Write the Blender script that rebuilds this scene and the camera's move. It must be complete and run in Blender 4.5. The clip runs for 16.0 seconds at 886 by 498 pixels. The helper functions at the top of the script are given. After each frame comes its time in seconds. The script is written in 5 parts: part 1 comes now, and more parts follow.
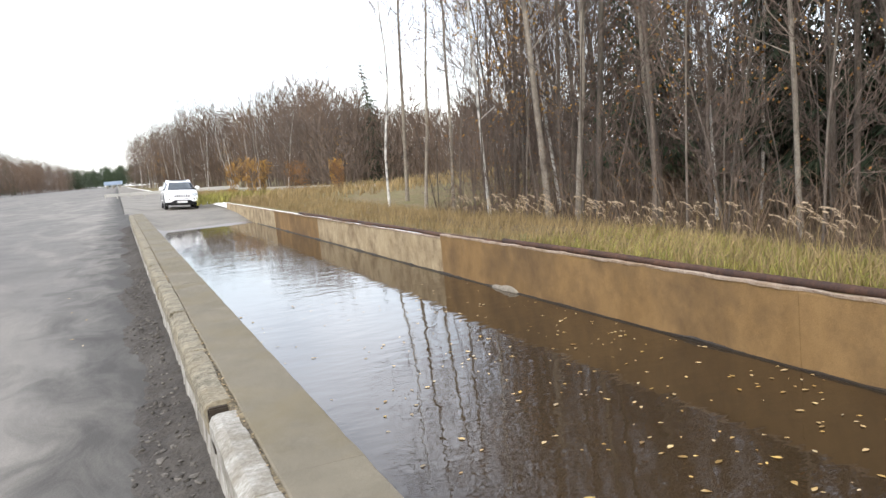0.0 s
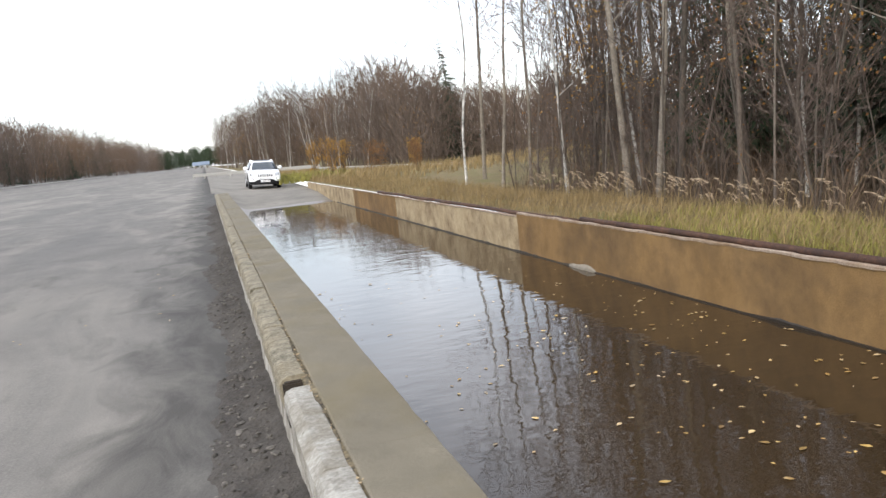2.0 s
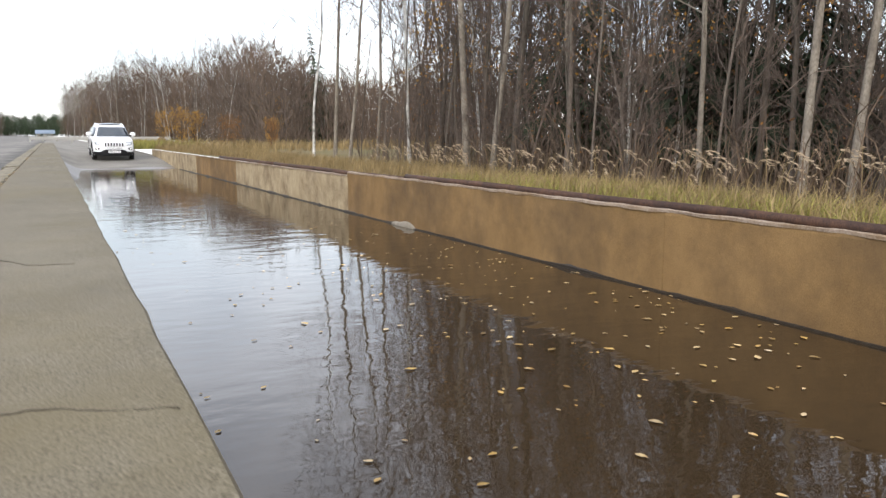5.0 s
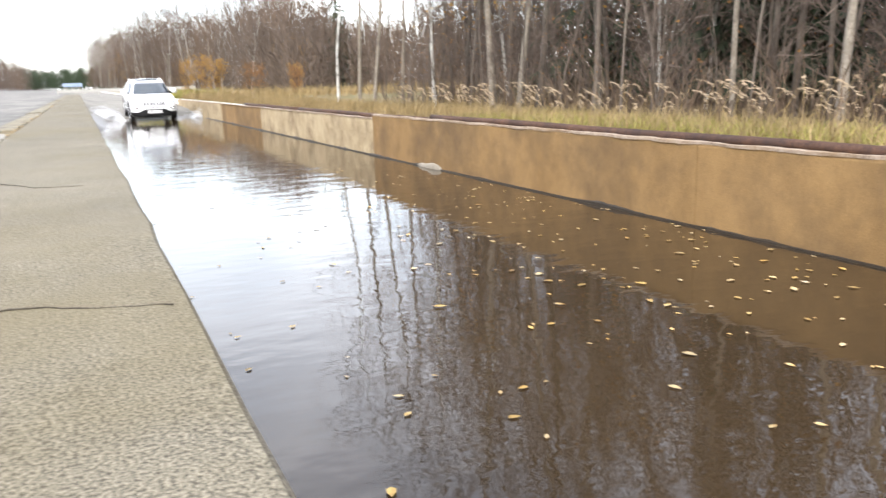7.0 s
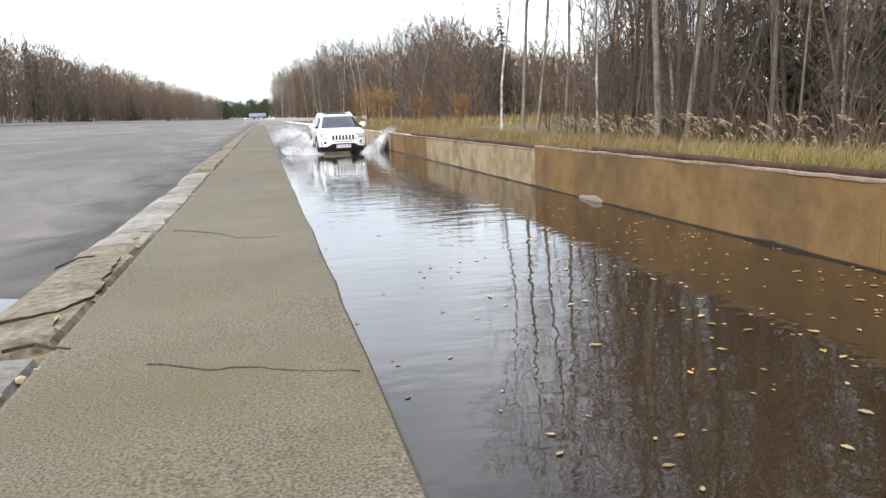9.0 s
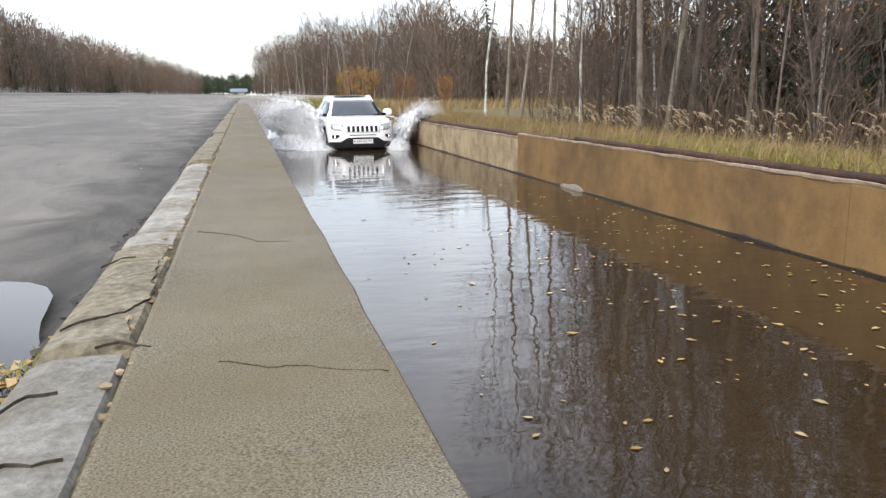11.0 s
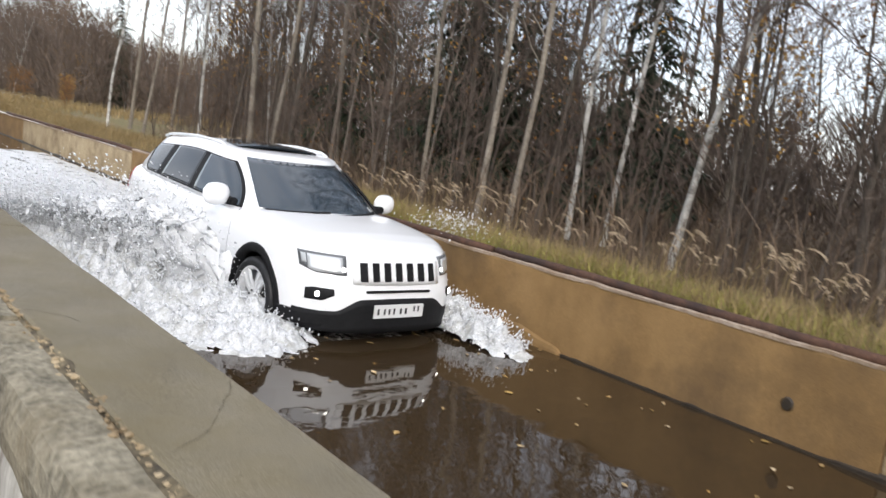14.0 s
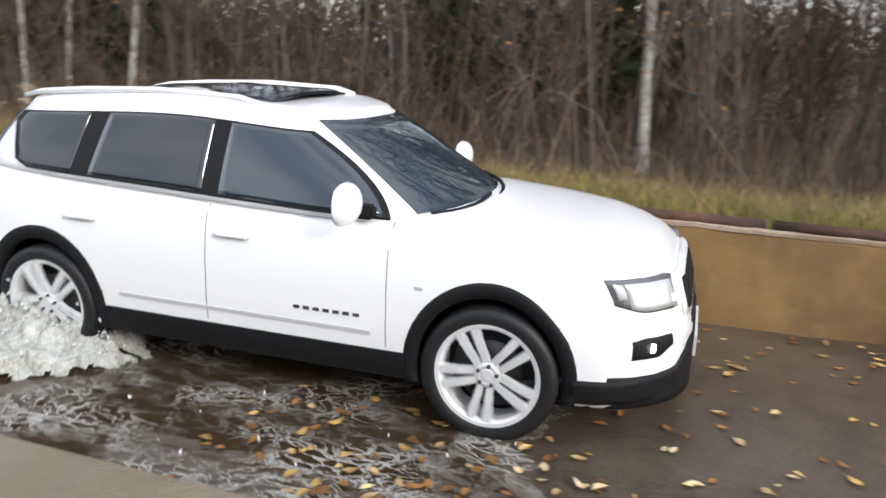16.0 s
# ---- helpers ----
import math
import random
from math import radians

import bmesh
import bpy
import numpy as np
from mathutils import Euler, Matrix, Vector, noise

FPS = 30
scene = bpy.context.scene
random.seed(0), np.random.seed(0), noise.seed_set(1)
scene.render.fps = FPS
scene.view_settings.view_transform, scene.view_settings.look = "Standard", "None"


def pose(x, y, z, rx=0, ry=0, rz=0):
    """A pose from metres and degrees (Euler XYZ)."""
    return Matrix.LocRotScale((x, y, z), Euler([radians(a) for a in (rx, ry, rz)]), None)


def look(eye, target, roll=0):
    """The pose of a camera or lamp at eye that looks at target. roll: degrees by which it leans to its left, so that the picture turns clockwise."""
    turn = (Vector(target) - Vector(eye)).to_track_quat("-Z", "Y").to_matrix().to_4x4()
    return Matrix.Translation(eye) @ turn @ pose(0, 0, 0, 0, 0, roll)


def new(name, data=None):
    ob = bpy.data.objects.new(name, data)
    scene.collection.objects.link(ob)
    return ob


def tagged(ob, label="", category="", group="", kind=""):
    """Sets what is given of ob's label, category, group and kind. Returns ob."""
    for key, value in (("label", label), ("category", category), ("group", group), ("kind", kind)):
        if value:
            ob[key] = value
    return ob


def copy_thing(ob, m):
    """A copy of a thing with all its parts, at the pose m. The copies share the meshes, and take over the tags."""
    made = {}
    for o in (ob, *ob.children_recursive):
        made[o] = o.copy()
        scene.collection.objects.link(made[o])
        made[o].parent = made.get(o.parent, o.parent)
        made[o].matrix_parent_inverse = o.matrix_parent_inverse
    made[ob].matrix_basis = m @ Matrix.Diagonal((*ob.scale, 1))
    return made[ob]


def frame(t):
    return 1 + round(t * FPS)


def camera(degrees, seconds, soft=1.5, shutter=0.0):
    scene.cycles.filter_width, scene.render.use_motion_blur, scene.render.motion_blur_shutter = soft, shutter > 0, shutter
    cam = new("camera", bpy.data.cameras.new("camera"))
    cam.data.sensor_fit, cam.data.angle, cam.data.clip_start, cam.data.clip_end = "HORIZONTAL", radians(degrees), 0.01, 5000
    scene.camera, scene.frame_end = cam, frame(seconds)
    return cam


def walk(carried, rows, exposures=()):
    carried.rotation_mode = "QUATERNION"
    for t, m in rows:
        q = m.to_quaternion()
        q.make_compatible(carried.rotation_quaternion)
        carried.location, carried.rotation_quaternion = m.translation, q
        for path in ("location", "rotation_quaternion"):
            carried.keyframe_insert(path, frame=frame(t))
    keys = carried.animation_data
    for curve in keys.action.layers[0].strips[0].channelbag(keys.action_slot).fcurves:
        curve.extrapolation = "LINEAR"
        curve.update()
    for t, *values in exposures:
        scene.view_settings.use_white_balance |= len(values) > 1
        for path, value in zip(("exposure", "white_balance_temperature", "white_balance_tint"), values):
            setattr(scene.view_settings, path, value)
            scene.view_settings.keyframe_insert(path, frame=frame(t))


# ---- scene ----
cam = camera(59.06, 16.0, soft=1.4, shutter=0.25)
PATH = [
    (0, pose(-0.665, -3.490, 1.001, 83.08, 5.46, -22.69)),
    (0.5, pose(-0.673, -3.494, 0.997, 82.28, 7.03, -20.55)),
    (1, pose(-0.647, -3.495, 1.001, 81.80, 8.03, -17.18)),
    (1.5, pose(-0.646, -3.503, 1.004, 80.86, 8.41, -15.38)),
    (2, pose(-0.627, -3.480, 0.995, 82.07, 6.07, -16.98)),
    (2.5, pose(-0.582, -3.459, 0.968, 82.01, 5.91, -19.92)),
    (3, pose(-0.571, -3.479, 0.940, 82.27, 4.62, -22.07)),
    (5.5, pose(-0.044, -3.663, 0.143, 80.36, 0.01, -27.07)),
    (6, pose(-0.050, -3.630, 0.160, 75.55, 1.20, -29.45)),
    (6.3, pose(-0.055, -3.638, 0.162, 75.63, 1.86, -30.63)),
    (6.5, pose(-0.057, -3.726, 0.173, 75.40, -0.06, -30.75)),
    (7, pose(-0.061, -3.596, 0.154, 77.67, 1.74, -24.62)),
    (7.5, pose(-0.069, -3.602, 0.153, 79.55, 2.22, -17.14)),
    (8, pose(-0.067, -3.628, 0.177, 80.14, 1.57, -15.76)),
    (8.5, pose(-0.083, -3.665, 0.219, 80.92, 0.96, -12.51)),
    (9, pose(-0.082, -3.665, 0.217, 80.06, 2.08, -12.90)),
    (11.5, pose(-0.202, -4.000, 0.386, 78.77, -0.79, -15.19)),
    (12, pose(-0.268, -4.459, 0.495, 79.67, -3.95, -18.51)),
    (12.5, pose(-0.377, -4.895, 0.558, 81.81, -4.35, -19.39)),
    (13, pose(-0.545, -5.592, 0.713, 85.89, -2.37, -23.60)),
    (13.5, pose(-0.747, -6.138, 0.737, 85.38, -5.02, -28.14)),
    (14, pose(-0.786, -6.567, 0.589, 82.18, -8.07, -39.67)),
    (14.5, pose(-1.045, -7.260, 0.696, 78.80, -5.83, -43.85)),
    (15, pose(-1.176, -7.777, 0.763, 77.22, -4.85, -50.72)),
    (15.5, pose(-1.083, -8.297, 0.735, 74.53, -5.16, -56.05)),
    (16, pose(-0.960, -8.655, 0.706, 75.18, -2.47, -71.58)),
]
walk(cam, PATH, exposures=[(0, 0.91), (1.0, 0.8), (2.0, 0.67), (3, 0.59), (5.5, 0.72), (6.0, 1.05), (6.5, 1.25), (7.0, 1.46), (7.5, 1.38), (8.0, 1.2), (8.5, 0.85), (9, 0.75), (11.5, 0.70), (12, 0.78), (13, 0.86), (13.5, 0.66), (14, 0.50), (14.5, 0.64), (15, 0.68), (15.5, 0.62), (16, 0.67)])

# ---- sky and light: bright thin overcast, soft sun behind the walker's left shoulder ----
SUN_EL, SUN_AZ = 28.0, 215.0
world = bpy.data.worlds.new("overcast")
scene.world = world
world.use_nodes = True
wn, wl = world.node_tree.nodes, world.node_tree.links
wn.clear()
sky = wn.new("ShaderNodeTexSky")
sky.sky_type, sky.sun_disc = "NISHITA", False
sky.sun_elevation, sky.sun_rotation = radians(SUN_EL), radians(SUN_AZ)
sky_bg = wn.new("ShaderNodeBackground")
sky_bg.inputs["Strength"].default_value = 0.06
wl.new(sky.outputs[0], sky_bg.inputs["Color"])
wtc, wmap, wnoise, wramp = (wn.new("ShaderNode" + k) for k in ("TexCoord", "Mapping", "TexNoise", "ValToRGB"))
wmap.inputs["Scale"].default_value = (1.0, 1.0, 2.6)
wnoise.inputs["Scale"].default_value, wnoise.inputs["Detail"].default_value = 2.3, 6.0
wramp.color_ramp.elements[0].position, wramp.color_ramp.elements[0].color = 0.36, (0.52, 0.55, 0.62, 1)
wramp.color_ramp.elements[1].position, wramp.color_ramp.elements[1].color = 0.60, (1.01, 1.0, 1.03, 1)
cloud_bg = wn.new("ShaderNodeBackground")
cloud_bg.inputs["Strength"].default_value = 0.95
wadd, wout = wn.new("ShaderNodeAddShader"), wn.new("ShaderNodeOutputWorld")
wl.new(wtc.outputs["Generated"], wmap.inputs[0])
wl.new(wmap.outputs[0], wnoise.inputs["Vector"])
wl.new(wnoise.outputs[0], wramp.inputs[0])
wl.new(wramp.outputs[0], cloud_bg.inputs["Color"])
wl.new(sky_bg.outputs[0], wadd.inputs[0])
wl.new(cloud_bg.outputs[0], wadd.inputs[1])
wl.new(wadd.outputs[0], wout.inputs["Surface"])
sun_data = bpy.data.lights.new("sun", "SUN")
sun_data.energy, sun_data.angle, sun_data.color = 1.3, radians(12), (1.0, 0.96, 0.91)
sun = new("sun", sun_data)
_a, _e = radians(SUN_AZ), radians(SUN_EL)
sun.matrix_world = look((0, 0, 0), (-math.sin(_a) * math.cos(_e), -math.cos(_a) * math.cos(_e), -math.sin(_e)))


# ---- materials ----
def material(name, c1, c2, scale=6.0, rough=0.8, bump=0.2, fine=60.0, stain=None, stain_scale=0.7, stain_amount=0.5,
             metal=0.0, spec=0.4, grain=0.5, coat=0.0, vary=0.0, stretch=(1, 1, 1), bump_size=0.01, island=False):
    """Two-scale noise colour, an optional stain layer, fine relief."""
    m = bpy.data.materials.new(name)
    m.use_nodes = True
    nodes, links = m.node_tree.nodes, m.node_tree.links
    b = nodes["Principled BSDF"]
    tc, mp = nodes.new("ShaderNodeTexCoord"), nodes.new("ShaderNodeMapping")
    mp.inputs["Scale"].default_value = stretch
    links.new(tc.outputs["Object"], mp.inputs[0])
    n1, n2 = nodes.new("ShaderNodeTexNoise"), nodes.new("ShaderNodeTexNoise")
    n1.inputs["Scale"].default_value, n1.inputs["Detail"].default_value, n1.inputs["Roughness"].default_value = scale, 5, 0.65
    n2.inputs["Scale"].default_value, n2.inputs["Detail"].default_value = fine, 3
    links.new(mp.outputs[0], n1.inputs["Vector"])
    links.new(mp.outputs[0], n2.inputs["Vector"])
    mixf = nodes.new("ShaderNodeMix")
    mixf.inputs[0].default_value = grain
    links.new(n1.outputs[0], mixf.inputs[2])
    links.new(n2.outputs[0], mixf.inputs[3])
    ramp = nodes.new("ShaderNodeValToRGB")
    ramp.color_ramp.elements[0].position, ramp.color_ramp.elements[0].color = 0.36, (*c1, 1)
    ramp.color_ramp.elements[1].position, ramp.color_ramp.elements[1].color = 0.64, (*c2, 1)
    links.new(mixf.outputs[0], ramp.inputs[0])
    colour = ramp.outputs[0]
    if stain:
        n3 = nodes.new("ShaderNodeTexNoise")
        n3.inputs["Scale"].default_value, n3.inputs["Detail"].default_value, n3.inputs["Roughness"].default_value = stain_scale, 6, 0.7
        links.new(tc.outputs["Object"], n3.inputs["Vector"])
        r3 = nodes.new("ShaderNodeValToRGB")
        r3.color_ramp.elements[0].position, r3.color_ramp.elements[1].position = 0.45, 0.66
        r3.color_ramp.elements[1].color = (stain_amount,) * 3 + (1,)
        links.new(n3.outputs[0], r3.inputs[0])
        mx = nodes.new("ShaderNodeMixRGB")
        mx.inputs["Color2"].default_value = (*stain, 1)
        links.new(r3.outputs[0], mx.inputs["Fac"])
        links.new(colour, mx.inputs["Color1"])
        colour = mx.outputs[0]
    if vary:
        src = nodes.new("ShaderNodeNewGeometry").outputs["Random Per Island"] if island else nodes.new("ShaderNodeObjectInfo").outputs["Random"]
        mr = nodes.new("ShaderNodeMapRange")
        mr.inputs[3].default_value, mr.inputs[4].default_value = 1 - vary, 1 + vary
        links.new(src, mr.inputs[0])
        hv = nodes.new("ShaderNodeHueSaturation")
        links.new(mr.outputs[0], hv.inputs["Value"])
        links.new(colour, hv.inputs["Color"])
        colour = hv.outputs[0]
    links.new(colour, b.inputs["Base Color"])
    b.inputs["Roughness"].default_value, b.inputs["Metallic"].default_value = rough, metal
    b.inputs["Specular IOR Level"].default_value, b.inputs["Coat Weight"].default_value = spec, coat
    if bump:
        bp = nodes.new("ShaderNodeBump")
        bp.inputs["Strength"].default_value, bp.inputs["Distance"].default_value = bump, bump_size
        links.new(mixf.outputs[0], bp.inputs["Height"])
        links.new(bp.outputs[0], b.inputs["Normal"])
    return m


def plain(name, c, rough=0.5, metal=0.0, coat=0.0, spec=0.5, transmission=0.0, alpha=1.0, emit=0.0):
    m = bpy.data.materials.new(name)
    m.use_nodes = True
    b = m.node_tree.nodes["Principled BSDF"]
    b.inputs["Base Color"].default_value = (*c, 1)
    for key, value in (("Roughness", rough), ("Metallic", metal), ("Coat Weight", coat), ("Specular IOR Level", spec),
                       ("Transmission Weight", transmission), ("Alpha", alpha), ("Emission Strength", emit)):
        b.inputs[key].default_value = value
    b.inputs["Emission Color"].default_value = (*c, 1)
    return m


def water_material():
    m = bpy.data.materials.new("brown_water")
    m.use_nodes = True
    nodes, links = m.node_tree.nodes, m.node_tree.links
    b = nodes["Principled BSDF"]
    b.inputs["Specular IOR Level"].default_value = 0.6
    b.inputs["Base Color"].default_value = (0.042, 0.027, 0.0135, 1)
    b.inputs["Roughness"].default_value, b.inputs["IOR"].default_value = 0.012, 1.42
    tc, height = nodes.new("ShaderNodeTexCoord"), None
    for scale, stretch, weight in ((1.6, (1.0, 2.2, 1), 1.0), (7.0, (1.0, 1.6, 1), 0.22), (0.35, (1, 1, 1), 1.6)):
        mp, n = nodes.new("ShaderNodeMapping"), nodes.new("ShaderNodeTexNoise")
        mp.inputs["Scale"].default_value = stretch
        n.inputs["Scale"].default_value, n.inputs["Detail"].default_value = scale, 2
        links.new(tc.outputs["Object"], mp.inputs[0])
        links.new(mp.outputs[0], n.inputs["Vector"])
        mul = nodes.new("ShaderNodeMath")
        mul.operation, mul.inputs[1].default_value = "MULTIPLY", weight
        links.new(n.outputs[0], mul.inputs[0])
        if height is None:
            height = mul.outputs[0]
        else:
            add = nodes.new("ShaderNodeMath")
            links.new(height, add.inputs[0])
            links.new(mul.outputs[0], add.inputs[1])
            height = add.outputs[0]
    bp = nodes.new("ShaderNodeBump")
    bp.inputs["Strength"].default_value, bp.inputs["Distance"].default_value = 0.22, 0.02
    links.new(height, bp.inputs["Height"])
    links.new(bp.outputs[0], b.inputs["Normal"])
    return m


def asphalt_material():
    """Worn asphalt: fine stone grain, pale dust blown into streaks, dirt washed out along the kerb's foot."""
    m = material("asphalt", (0.122, 0.114, 0.102), (0.225, 0.211, 0.19), 1.1, 0.88, 0.7, 75, grain=0.55)
    nodes, links = m.node_tree.nodes, m.node_tree.links
    b = nodes["Principled BSDF"]
    colour = b.inputs["Base Color"].links[0].from_socket
    tc = nodes.new("ShaderNodeTexCoord")

    def layer(colour, scale, stretch, lo, hi, tone, amount, warp=0.0, band=None):
        mp, n, r, mx = (nodes.new("ShaderNode" + k) for k in ("Mapping", "TexNoise", "MapRange", "MixRGB"))
        mp.inputs["Scale"].default_value = stretch
        n.inputs["Scale"].default_value, n.inputs["Detail"].default_value = scale, 6
        n.inputs["Roughness"].default_value, n.inputs["Distortion"].default_value = 0.62, warp
        links.new(tc.outputs["Object"], mp.inputs[0])
        links.new(mp.outputs[0], n.inputs["Vector"])
        value = n.outputs[0]
        if band:
            sx, br, mul = (nodes.new("ShaderNode" + k) for k in ("SeparateXYZ", "MapRange", "Math"))
            links.new(tc.outputs["Object"], sx.inputs[0])
            links.new(sx.outputs["X"], br.inputs[0])
            br.inputs[1].default_value, br.inputs[2].default_value = band
            mul.operation = "MULTIPLY_ADD"
            links.new(br.outputs[0], mul.inputs[0])
            mul.inputs[1].default_value = 0.42
            links.new(value, mul.inputs[2])
            value = mul.outputs[0]
        r.inputs[1].default_value, r.inputs[2].default_value, r.inputs[4].default_value = lo, hi, amount
        links.new(value, r.inputs[0])
        links.new(r.outputs[0], mx.inputs["Fac"])
        links.new(colour, mx.inputs["Color1"])
        mx.inputs["Color2"].default_value = (*tone, 1)
        return mx.outputs[0]

    colour = layer(colour, 0.55, (1.0, 0.28, 1), 0.46, 0.70, (0.315, 0.29, 0.25), 0.75, 0.8)
    colour = layer(colour, 0.22, (1.0, 0.10, 1), 0.50, 0.66, (0.105, 0.102, 0.098), 0.55)
    colour = layer(colour, 2.2, (1.0, 0.45, 1), 0.55, 0.92, (0.048, 0.045, 0.041), 0.85, 0.6, (-1.75, -0.75))
    links.new(colour, b.inputs["Base Color"])
    return m


ASPHALT = asphalt_material()
SOIL = material("dark_soil", (0.035, 0.03, 0.026), (0.085, 0.075, 0.064), 5, 0.95, 1.0, 45, (0.10, 0.09, 0.078), 1.3, 0.6, bump_size=0.03)
CONCRETE = material("old_concrete", (0.07, 0.060, 0.042), (0.30, 0.264, 0.192), 3, 0.92, 0.35, 420, (0.155, 0.122, 0.056), 1.1, 0.6, grain=0.80, bump_size=0.005)
CONCRETE_PALE = material("pale_concrete", (0.21, 0.18, 0.14), (0.37, 0.335, 0.275), 8, 0.9, 0.7, 110, (0.20, 0.17, 0.12), 2.2, 0.8)
KERB_OLD = material("broken_kerb_concrete", (0.085, 0.074, 0.05), (0.36, 0.32, 0.235), 9, 0.92, 1.0, 60, (0.25, 0.205, 0.13), 2.6, 0.6, grain=0.45, bump_size=0.014)
CONCRETE_GREY = material("grey_worn_concrete", (0.16, 0.155, 0.135), (0.33, 0.32, 0.29), 6, 0.9, 0.8, 90, (0.13, 0.11, 0.07), 3.5, 0.8)
CONCRETE_WHITE = material("whitewashed_concrete", (0.23, 0.215, 0.18), (0.46, 0.44, 0.395), 5, 0.88, 0.9, 60, (0.16, 0.135, 0.09), 3.5, 0.9, bump_size=0.012)
RENDER_OCHRE = material("ochre_stained_concrete", (0.175, 0.102, 0.037), (0.32, 0.196, 0.080), 1.6, 0.85, 0.6, 120, (0.105, 0.066, 0.032), 0.7, 0.75, grain=0.40, stretch=(1, 1, 0.75))
RENDER_PALE = material("pale_ochre_concrete", (0.30, 0.22, 0.12), (0.52, 0.42, 0.27), 3.0, 0.88, 0.8, 60, (0.16, 0.11, 0.06), 1.6, 0.8)
COPING = material("worn_pinkish_coping", (0.22, 0.16, 0.115), (0.46, 0.37, 0.29), 7, 0.9, 0.8, 60, (0.20, 0.125, 0.06), 1.5, 0.8)
RUBBLE = material("spalled_concrete", (0.17, 0.115, 0.05), (0.62, 0.53, 0.34), 5, 0.95, 1.0, 32, (0.085, 0.06, 0.03), 2.2, 0.85, grain=0.35, bump_size=0.06)
# near-black: real silt at the waterline, painted shade in kerb gap and drain hole
SILT_AND_SHADE = material("wet_silt_and_gap_shade", (0.018, 0.014, 0.010), (0.05, 0.038, 0.026), 12, 0.5, 0.8, 60)
RUST = material("rusty_steel", (0.045, 0.025, 0.018), (0.13, 0.065, 0.04), 12, 0.85, 0.6, 80, (0.03, 0.02, 0.018), 2.0, 0.8)
APRON = material("sandy_apron", (0.17, 0.155, 0.13), (0.33, 0.305, 0.265), 1.2, 0.9, 0.5, 50, (0.10, 0.092, 0.08), 0.6, 0.7)
BED = material("wet_muddy_concrete", (0.048, 0.037, 0.026), (0.12, 0.092, 0.066), 3.5, 0.35, 0.6, 40, (0.12, 0.095, 0.07), 0.8, 0.6)
LITTER = material("leaf_litter_ground", (0.055, 0.035, 0.02), (0.13, 0.085, 0.045), 4, 0.95, 0.8, 30, (0.16, 0.12, 0.06), 0.5, 0.7, bump_size=0.03)
TURF = material("dry_turf", (0.10, 0.075, 0.03), (0.24, 0.18, 0.08), 3, 0.95, 0.8, 40, (0.12, 0.13, 0.03), 0.6, 0.7, bump_size=0.03)
BARK = material("grey_brown_bark", (0.055, 0.043, 0.034), (0.15, 0.12, 0.098), 5, 0.9, 0.8, 35, (0.10, 0.105, 0.08), 1.0, 0.5, vary=0.35, stretch=(1, 1, 0.3), bump_size=0.02)
BARK_PALE = material("pale_aspen_bark", (0.16, 0.135, 0.105), (0.33, 0.29, 0.235), 4, 0.85, 0.6, 30, (0.07, 0.055, 0.045), 1.6, 0.7, vary=0.2, stretch=(1, 1, 0.5))
BARK_BIRCH = material("white_birch_bark", (0.42, 0.40, 0.36), (0.68, 0.66, 0.62), 3, 0.7, 0.3, 20, (0.05, 0.045, 0.04), 3.0, 0.95, vary=0.12, stretch=(1, 1, 2.5))
TWIG = material("bare_twigs", (0.075, 0.056, 0.045), (0.16, 0.12, 0.095), 2, 0.9, 0.0, 8, vary=0.3)
NEEDLES = material("spruce_needles", (0.012, 0.022, 0.010), (0.04, 0.06, 0.025), 3, 0.8, 0.0, 20, vary=0.3)
LEAF_GOLD = material("golden_leaves", (0.25, 0.12, 0.02), (0.48, 0.27, 0.05), 2, 0.7, 0.0, 9, vary=0.35, island=True)
LEAF_RUST = material("rust_brown_leaves", (0.14, 0.06, 0.018), (0.30, 0.15, 0.04), 2, 0.75, 0.0, 9, vary=0.35, island=True)
LEAF_FALLEN = material("fallen_yellow_leaves", (0.30, 0.16, 0.035), (0.55, 0.38, 0.12), 4, 0.6, 0.0, 15, (0.62, 0.55, 0.42), 3.0, 0.7, vary=0.4, island=True)
GRASS_DRY = material("dry_straw_grass", (0.16, 0.11, 0.045), (0.32, 0.235, 0.11), 1.2, 0.8, 0.0, 6, vary=0.35, island=True)
GRASS_GREEN = material("yellow_green_grass", (0.12, 0.125, 0.024), (0.33, 0.29, 0.075), 1.0, 0.8, 0.0, 6, vary=0.35, island=True)
PLUME = material("reed_plumes", (0.30, 0.22, 0.14), (0.50, 0.40, 0.28), 4, 0.9, 0.0, 12, vary=0.3, island=True)
PAINT = plain("white_car_paint", (0.90, 0.905, 0.91), 0.25, coat=0.6)
BLACK_PLASTIC = material("black_plastic", (0.008, 0.008, 0.009), (0.015, 0.015, 0.016), 20, 0.6, 0.15, 200, spec=0.2)
TYRE = material("wet_rubber", (0.010, 0.010, 0.011), (0.02, 0.02, 0.021), 20, 0.5, 0.2, 120)
ALLOY = plain("silver_alloy", (0.82, 0.83, 0.84), 0.32, metal=0.3)
DARK_STEEL = plain("dark_steel", (0.10, 0.10, 0.10), 0.5, metal=0.7)
GLASS_DARK = plain("tinted_glass", (0.012, 0.016, 0.02), 0.03, spec=0.6)
GLASS_FRONT = plain("windscreen_glass", (0.014, 0.028, 0.042), 0.02, spec=0.8)
for _m in (GLASS_DARK, GLASS_FRONT):
    _m.node_tree.nodes["Principled BSDF"].inputs["IOR"].default_value = 1.6
LAMP_GLASS = plain("lamp_lens", (0.45, 0.47, 0.48), 0.06, spec=0.8, coat=1.0)
LAMP_HOUSING = plain("smoked_lamp_housing", (0.10, 0.105, 0.11), 0.15, coat=1.0)
